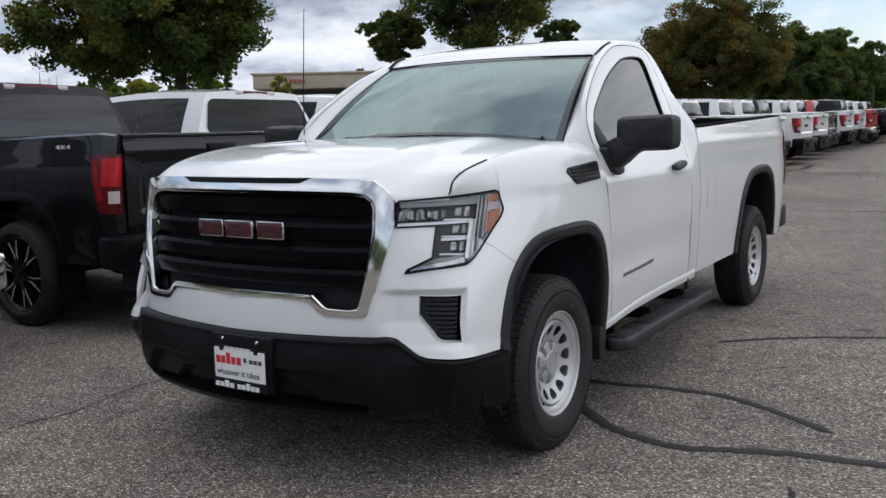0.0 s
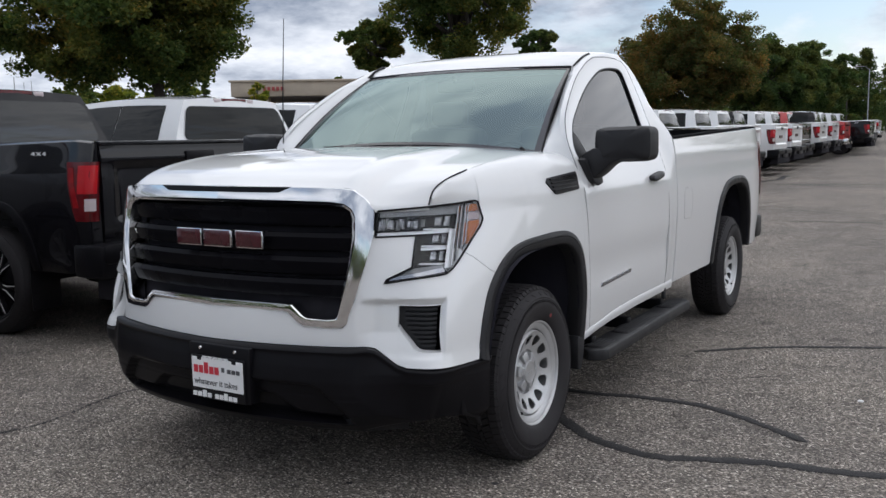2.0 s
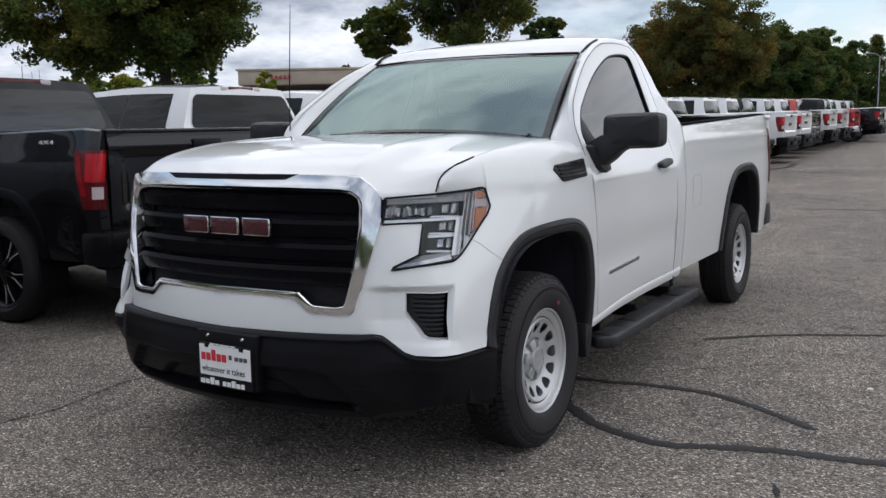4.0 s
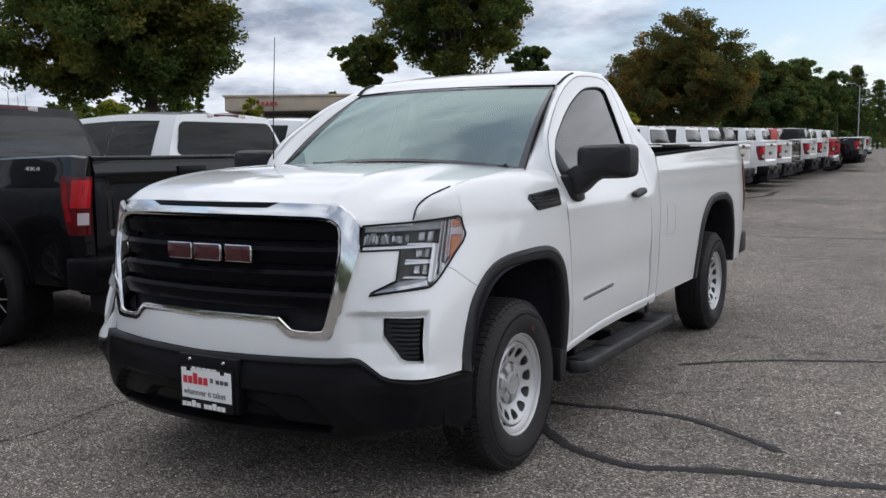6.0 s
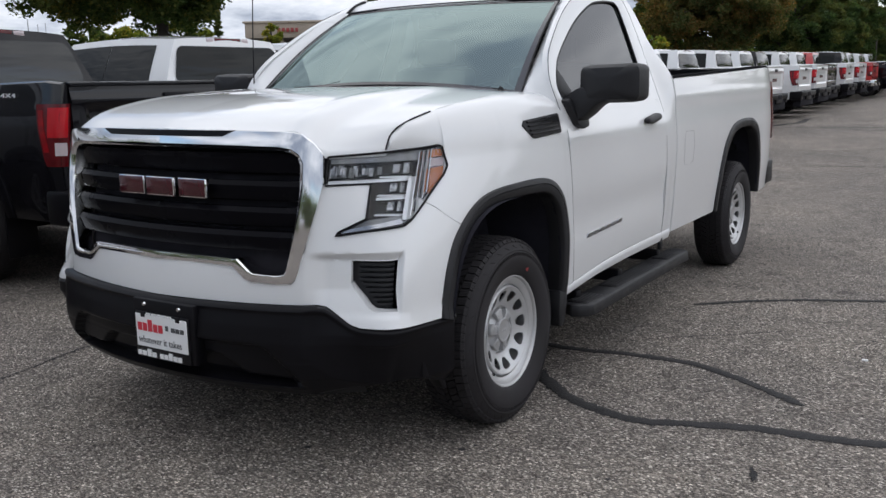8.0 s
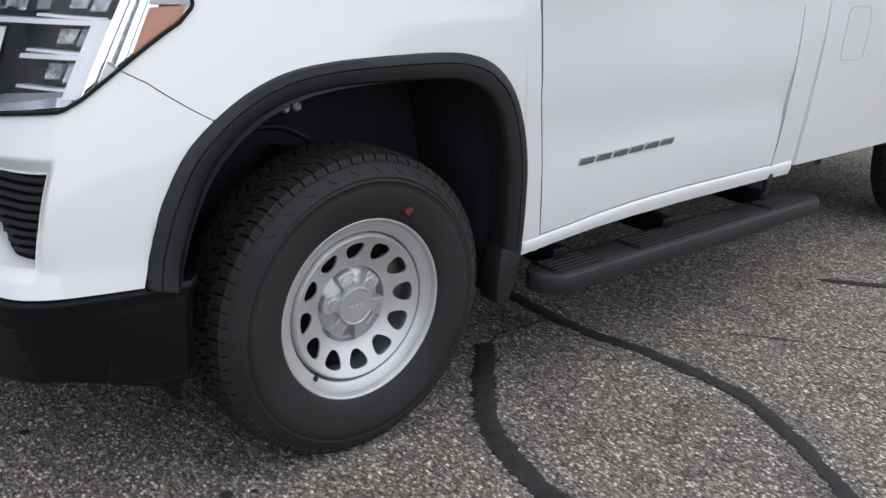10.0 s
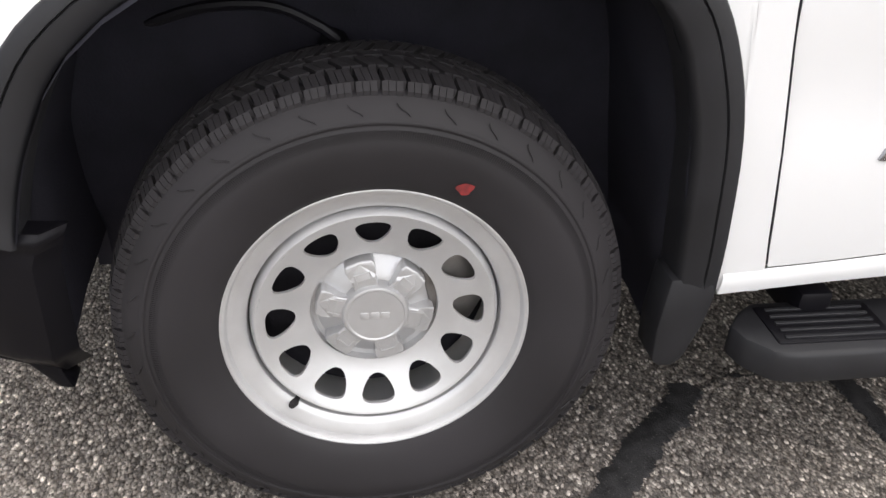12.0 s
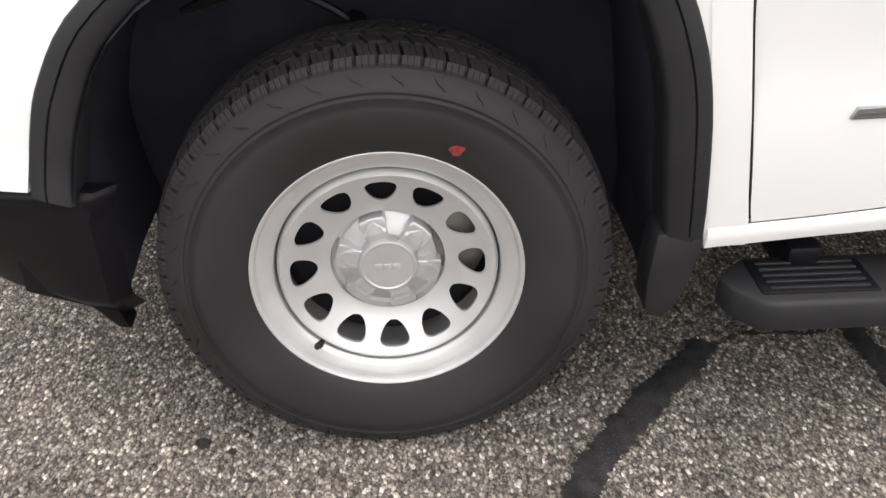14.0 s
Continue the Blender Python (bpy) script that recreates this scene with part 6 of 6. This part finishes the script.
def build_row():
    models = {
        "black": parked_pickup(BLACK_PAINT, "glossy black crew-cab pickup with dark spoke wheels", SATIN, MACHINED, GLOSS, near=True),
        "white": parked_pickup(WHITE, "white crew-cab pickup with black rear bumper", SATIN, CHROME, STEEL),
        "red": parked_pickup(RED_PAINT, "red crew-cab pickup with chrome rear bumper", CHROME, CHROME, STEEL),
        "silver": parked_pickup(SILVER_PAINT, "silver crew-cab pickup with chrome rear bumper", CHROME, CHROME, STEEL),
        "grey": parked_pickup(GREY_PAINT, "dark grey crew-cab pickup with black rear bumper", SATIN, CHROME, STEEL),
    }
    order = ["black", "white", "white", "grey", "white", "black", "white", "white", "white", "white", "black", "white", "white", "red", "black", "white", "white", "white", "black", "white", "white", "silver", "white"]
    shift = [0, 0, -.5, 0, .1, -.1, 0, .05, .25, .25, .15, .35, .45, .6, 1.3, .5, .9, .3, .1, .4, .2, .3, .1]
    used = set()
    for k, (c, d) in enumerate(zip(order, shift)):
        if c in used:
            copy_thing(models[c], place(k, d))
        else:
            models[c].matrix_basis = place(k, d)
            used.add(c)
    # the pickup at the near end of the row
    copy_thing(models["silver"], pose(-2.67, -1.36, 0, 0, 0, -90))


build_row()


# ---- trees ----
def leaf_material(name, stops):
    m = material(name, (0.06, 0.09, 0.03), 0.6, spec=0.12)
    n, l = m.node_tree.nodes, m.node_tree.links
    g = n.new("ShaderNodeNewGeometry")
    r = ramp(m, g.outputs["Random Per Island"], stops)
    p = n["Principled BSDF"]
    # whole boughs turn before others
    wide = noise_node(m, 0.55, 3, 0.5)
    turn = ramp(m, wide.outputs["Fac"], [(0.44, (0.80, 0.92, 0.85)), (0.66, (1.75, 1.25, 0.95))])
    tint = mixed(m, r.outputs[0], turn.outputs[0], 1.0, "MULTIPLY")
    l.new(tint, p.inputs["Base Color"])
    thin, mix = n.new("ShaderNodeBsdfTranslucent"), n.new("ShaderNodeMixShader")
    l.new(mixed(m, tint, (1.5, 1.6, 0.9), 1.0, "MULTIPLY"), thin.inputs["Color"])
    mix.inputs[0].default_value = 0.42
    l.new(p.outputs[0], mix.inputs[1]); l.new(thin.outputs[0], mix.inputs[2])
    l.new(mix.outputs[0], n["Material Output"].inputs["Surface"])
    return m


GREEN = leaf_material("green_leaves", [(0.0, (0.040, 0.060, 0.022)), (0.5, (0.072, 0.100, 0.034)), (0.86, (0.110, 0.130, 0.042)), (1.0, (0.20, 0.17, 0.05))])
RUST = leaf_material("turning_leaves", [(0.0, (0.055, 0.070, 0.028)), (0.45, (0.095, 0.105, 0.040)), (0.8, (0.135, 0.105, 0.048)), (1.0, (0.17, 0.105, 0.048))])
DEEP = leaf_material("deep_green_leaves", [(0.0, (0.040, 0.058, 0.026)), (0.6, (0.068, 0.098, 0.040)), (1.0, (0.105, 0.138, 0.052))])
LIME = leaf_material("yellow_green_leaves", [(0.0, (0.09, 0.12, 0.025)), (0.6, (0.20, 0.21, 0.04)), (1.0, (0.34, 0.28, 0.05))])
BARK = surface("bark", (0.050, 0.042, 0.036), 0.9, vary=0.4, scale=6, grain=40, relief=0.8, depth=0.02)


def leaves(centres, radius, count, size, rng, flat=0.8):
    """Small folded leaves, scattered in clumps round the given centres."""
    c = np.array(centres)[rng.integers(0, len(centres), count)]
    d = rng.normal(size=(count, 3))
    d /= np.linalg.norm(d, axis=1)[:, None] + 1e-9
    p = c + d * (radius * rng.random(count) ** 0.5)[:, None] * np.array([1, 1, flat])
    a = rng.normal(size=(count, 3))
    a[:, 2] *= 0.6
    a /= np.linalg.norm(a, axis=1)[:, None]
    b = np.cross(a, rng.normal(size=(count, 3)))
    b /= np.linalg.norm(b, axis=1)[:, None] + 1e-9
    s = (size * rng.uniform(0.6, 1.3, count))[:, None]
    v = np.stack([p - a * s, p + b * s * 0.55, p + a * s, p - b * s * 0.55], axis=1).reshape(-1, 3)
    f = np.arange(count * 4).reshape(-1, 4)
    return v.tolist(), f.tolist()


def tree(x, y, height, crown_z, rx, rz, mat, label, count=16000, size=0.10, clumps=90, seed=1, shift=(0.0, 0.0), name="tree"):
    """A broad-leaved tree: tapered trunk, forking limbs, a crown of leafy boughs with gaps; shift: the crown's middle off the foot."""
    rng = np.random.default_rng(seed)
    t = empty(name, label, "tree")
    t.matrix_basis = pose(x, y, ground_z(x, y))
    sx, sy = shift
    boughs, pts = [], []
    n = max(14, clumps // 4)
    for i in range(n):
        # evenly round the crown, some boughs deeper inside
        h = 1 - 2 * (i + .5) / n
        a = i * 2.39996 + rng.uniform(-.35, .35)
        w = math.sqrt(max(0, 1 - h * h))
        f = rng.uniform(.62, .92) if i % 4 else rng.uniform(.25, .6)
        q = np.array([w * math.cos(a) * rx, w * math.sin(a) * rx, (h if h > 0 else h * .82) * rz]) * f
        boughs.append((sx + q[0], sy + q[1], crown_z + q[2]))
    for c in boughs:
        r = rx * rng.uniform(.20, .36)
        for _ in range(15):
            d = rng.normal(size=3)
            d *= r * rng.uniform(.35, 1.0) / np.linalg.norm(d)
            pts.append((c[0] + d[0], c[1] + d[1], c[2] + d[2] * 0.7))
    fork = crown_z - rz * 0.80
    trunk = [(0, 0, -0.1), (sx * .05, sy * .05, fork * 0.5), (sx * .22, sy * .22, fork), (sx * .75, sy * .75, crown_z), (sx, sy, crown_z + rz * 0.55)]
    r0 = 0.018 * height + 0.04
    part("trunk", tube(smoothed(trunk, 14), [r0 * (1.15 - 0.075 * i) for i in range(14)], 10), BARK, t)
    limbs = []
    for q in boughs[:44]:
        z0 = fork + (crown_z + rz * 0.3 - fork) * rng.random() * .8
        k = .22 + .53 * (z0 - fork) / (crown_z - fork)
        b = (sx * k, sy * k, z0)
        mid = (b[0] + (q[0] - b[0]) * 0.5, b[1] + (q[1] - b[1]) * 0.5, z0 + (q[2] - z0) * 0.62)
        limbs.append(tube(smoothed([b, mid, q], 7), [r0 * 0.40 * (1 - 0.14 * k) for k in range(7)], 6, False))
    part("branch_frame", joined(*limbs), BARK, t)
    part("crown", leaves(pts, rx * 0.12, count, size, rng, 0.7), mat, t, smooth=0)
    return t


def polar(az, d):
    a = radians(az)
    return 2.57 - d * math.sin(a), -3.41 + d * math.cos(a)


def build_trees():
    tree(*polar(48.0, 20), 7.2, 4.45, 2.68, 2.72, GREEN, "broad maple with dense green crown turning yellow", 170000, 0.052, 230, 3, (-.60, -.66))
    tree(*polar(29.9, 28), 9.6, 6.3, 2.75, 3.6, GREEN, "green maple with an open ragged crown", 95000, 0.058, 170, 8)
    tree(*polar(35.4, 29), 5.4, 4.25, 1.15, 1.05, GREEN, "small green tree beside a larger maple", 15000, 0.062, 80, 12)
    tree(*polar(24.9, 37), 6.4, 4.75, .90, .95, DEEP, "small dark green tree", 12000, 0.075, 70, 15)
    tree(*polar(15.5, 52), 8.4, 4.85, 3.85, 3.55, RUST, "large round maple turning rust brown", 150000, 0.074, 260, 21)
    tree(*polar(18.4, 57), 7.4, 3.9, 2.3, 3.0, GREEN, "green maple in a row of trees", 30000, 0.10, 110, 23)
    tree(*polar(11.2, 66), 7.4, 4.1, 3.4, 3.45, DEEP, "dark green maple in a row of trees", 80000, 0.088, 150, 26)
    tree(*polar(9.6, 78), 8.4, 4.5, 3.4, 3.8, DEEP, "dark green maple in a row of trees", 70000, 0.105, 140, 28)
    tree(*polar(8.2, 92), 8.6, 4.5, 3.6, 3.9, DEEP, "dark green maple in a row of trees", 60000, 0.115, 130, 31)
    tree(*polar(7.1, 118), 8.8, 4.5, 3.8, 4.1, DEEP, "low dark green tree at the end of the row", 34000, 0.16, 110, 34)
    tree(*polar(50.6, 34), 3.4, 2.35, 1.3, 1.25, LIME, "yellow-green shrub behind the parked pickups", 6000, 0.08, 40, 40, name="shrub")
    tree(*polar(53.2, 37), 3.6, 2.45, 1.6, 1.2, GREEN, "green shrub behind the parked pickups", 7000, 0.085, 40, 41, name="shrub")
    tree(*polar(47.6, 40), 4.2, 2.8, 1.0, 1.3, LIME, "young tree with yellowing leaves", 3000, 0.11, 24, 42)
    tree(*polar(42.8, 46), 4.6, 3.0, .75, 1.3, LIME, "young green tree before a low building", 2500, 0.12, 20, 43)
    tree(*polar(19.9, 42), 3.4, 2.1, 1.5, 1.2, LIME, "yellow-green shrub behind the parked pickups", 4000, 0.12, 26, 44, name="shrub")
    tree(*polar(21.6, 70), 6.9, 4.3, 2.7, 2.2, GREEN, "distant green broad-leaved tree", 14000, 0.15, 60, 45)
    tree(*polar(37.6, 85), 7.5, 4.8, 2.6, 2.2, DEEP, "distant green tree behind a low building", 5000, 0.24, 40, 46)
    tree(*polar(40.4, 90), 7.4, 5.0, 2.2, 2.0, DEEP, "distant green tree behind a low building", 4000, 0.24, 34, 47)
    # conifers
    rng = np.random.default_rng(5)
    for az, d, h, w in ((5.8, 122, 10.2, 3.4), (4.6, 132, 9.0, 3.4), (2.6, 140, 9.8, 3.6), (45.9, 44, 4.35, .62)):
        x, y = polar(az, d)
        c = empty("conifer", "tall dark green conifer with drooping boughs" if d > 80 else "young green conifer behind parked pickups", "tree")
        c.matrix_basis = pose(x, y, ground_z(x, y))
        part("trunk", tube([(0, 0, 0), (0, 0, h * .5), (0, 0, h * .97)], [h * .014, h * .009, .02], 8), BARK, c)
        pts = []
        for i in range(210):
            z = h * (0.12 + 0.87 * rng.random() ** 1.1)
            r = w * (1 - z / h) ** .8 * rng.uniform(.35, 1.0)
            a = rng.uniform(0, 6.283)
            pts.append((r * math.cos(a), r * math.sin(a), z - r * .12))
        part("crown", leaves(pts, w * .20, 15000, h * .012, rng, .45), DEEP, c, smooth=0)
    # far woods all round the horizon; the unseen stretches are added to darken reflections
    for k, (a0, a1, d, h) in enumerate(((3, 62, 175, 6.0), (-48, 2.6, 130, 10.0), (76, 200, 60, 9.0), (200, 250, 110, 7.0), (250, 348, 90, 6.5))):
        pts = []
        for i in range(420):
            x, y = polar(rng.uniform(a0, a1), d * rng.uniform(.92, 1.25))
            pts.append((x, y, ground_z(x, y) + h * rng.uniform(.05, .8)))
        tagged(part("far_woods", leaves(pts, min(6.5, d * .06), 70000, max(.28, d * .0026), rng, .5), DEEP, smooth=0), "distant dark green woods along the horizon", "woods", kind="stuff")


build_trees()


# ---- low building, poles ----
STUCCO = surface("beige_stucco", (0.42, 0.36, 0.29), 0.85, vary=0.10, scale=1.5, grain=60, relief=0.3)
# stucco tone darkened, shade under the canopy put into the colour
SHADE = surface("shaded_soffit", (0.10, 0.09, 0.08), 0.8, vary=0.2)
SIGN_RED = surface("sign_red", (0.34, 0.06, 0.06), 0.4, vary=0.05, relief=0)
GALV = surface("galvanised_pole", (0.36, 0.37, 0.38), 0.5, metal=0.6, vary=0.1)


def build_building():
    b = empty("low_building", "low beige building with a flat canopy on columns", "building")
    x, y = polar(39.4, 55)
    b.matrix_basis = pose(x, y, ground_z(x, y), 0, 0, 34)
    part("canopy", joined(box(-4.3, 6.4, -3, 3, 3.55, 4.42, .05), box(-4.4, 6.5, -3.1, 3.1, 4.36, 4.48, .03)), STUCCO, b, "beige flat canopy")
    part("soffit", box(-4.1, 6.2, -2.9, 2.9, 3.50, 3.56), SHADE, b)
    for px in (-2.6, 2.2, 5.4):
        part("column", box(px - .4, px + .4, -2.7, -1.9, -.1, 3.5, .04), STUCCO, b)
    part("wall", box(-5.9, 9.5, 3.0, 3.3, -.1, 3.6), STUCCO, b)
    part("roof", box(-5.9, 9.5, 3.0, 12, 3.5, 3.75), STUCCO, b)
    for k in range(4):
        part("window", box(-4.2 + k * 2.6, -2.2 + k * 2.6, 2.95, 3.0, .8, 3.0, .01), SMOKED, b)
    for k in range(5):
        part("sign_bar", box(-2.45 + k * .25, -2.28 + k * .25, -3.14, -3.10, 3.86, 4.08, .01), SIGN_RED, b, "red sign lettering")
    part("notice_board", box(-.9, .7, 1.4, 1.5, 1.2, 3.1, .02), PAPER, b)


def build_poles():
    def pole(az, d, h, r, mat, label, kind, arm=0.0):
        x, y = polar(az, d)
        t = empty(kind, label, kind.replace("_", " "))
        t.matrix_basis = pose(x, y, ground_z(x, y))
        part("pole", tube([(0, 0, -.1), (0, 0, h * .5), (0, 0, h)], [r, r * .85, r * .65], 8), mat, t)
        if arm:
            part("arm", tube([(0, 0, h - .1), (-arm * .4, 0, h + .25), (-arm, 0, h + .3)], r * .4, 6), mat, t)
            part("lamp_head", box(-arm - .5, -arm + .1, -.14, .14, h + .25, h + .37, .04), mat, t)
    pole(5.62, 100, 6.5, .065, GALV, "grey street lamp with a single arm", "street_lamp", 1.0)
    pole(6.75, 105, 6.7, .085, BARK, "brown wooden utility pole", "utility_pole")
    pole(56.6, 60, 5.2, .04, GALV, "thin grey metal mast far off", "mast")
    pole(56.1, 62, 5.0, .03, GALV, "thin grey metal mast far off", "mast")
    pole(55.7, 64, 5.2, .03, GALV, "thin grey metal mast far off", "mast")
    pole(46.0, 60, 6.6, .08, BARK, "brown wooden utility pole", "utility_pole")


build_building()
build_poles()
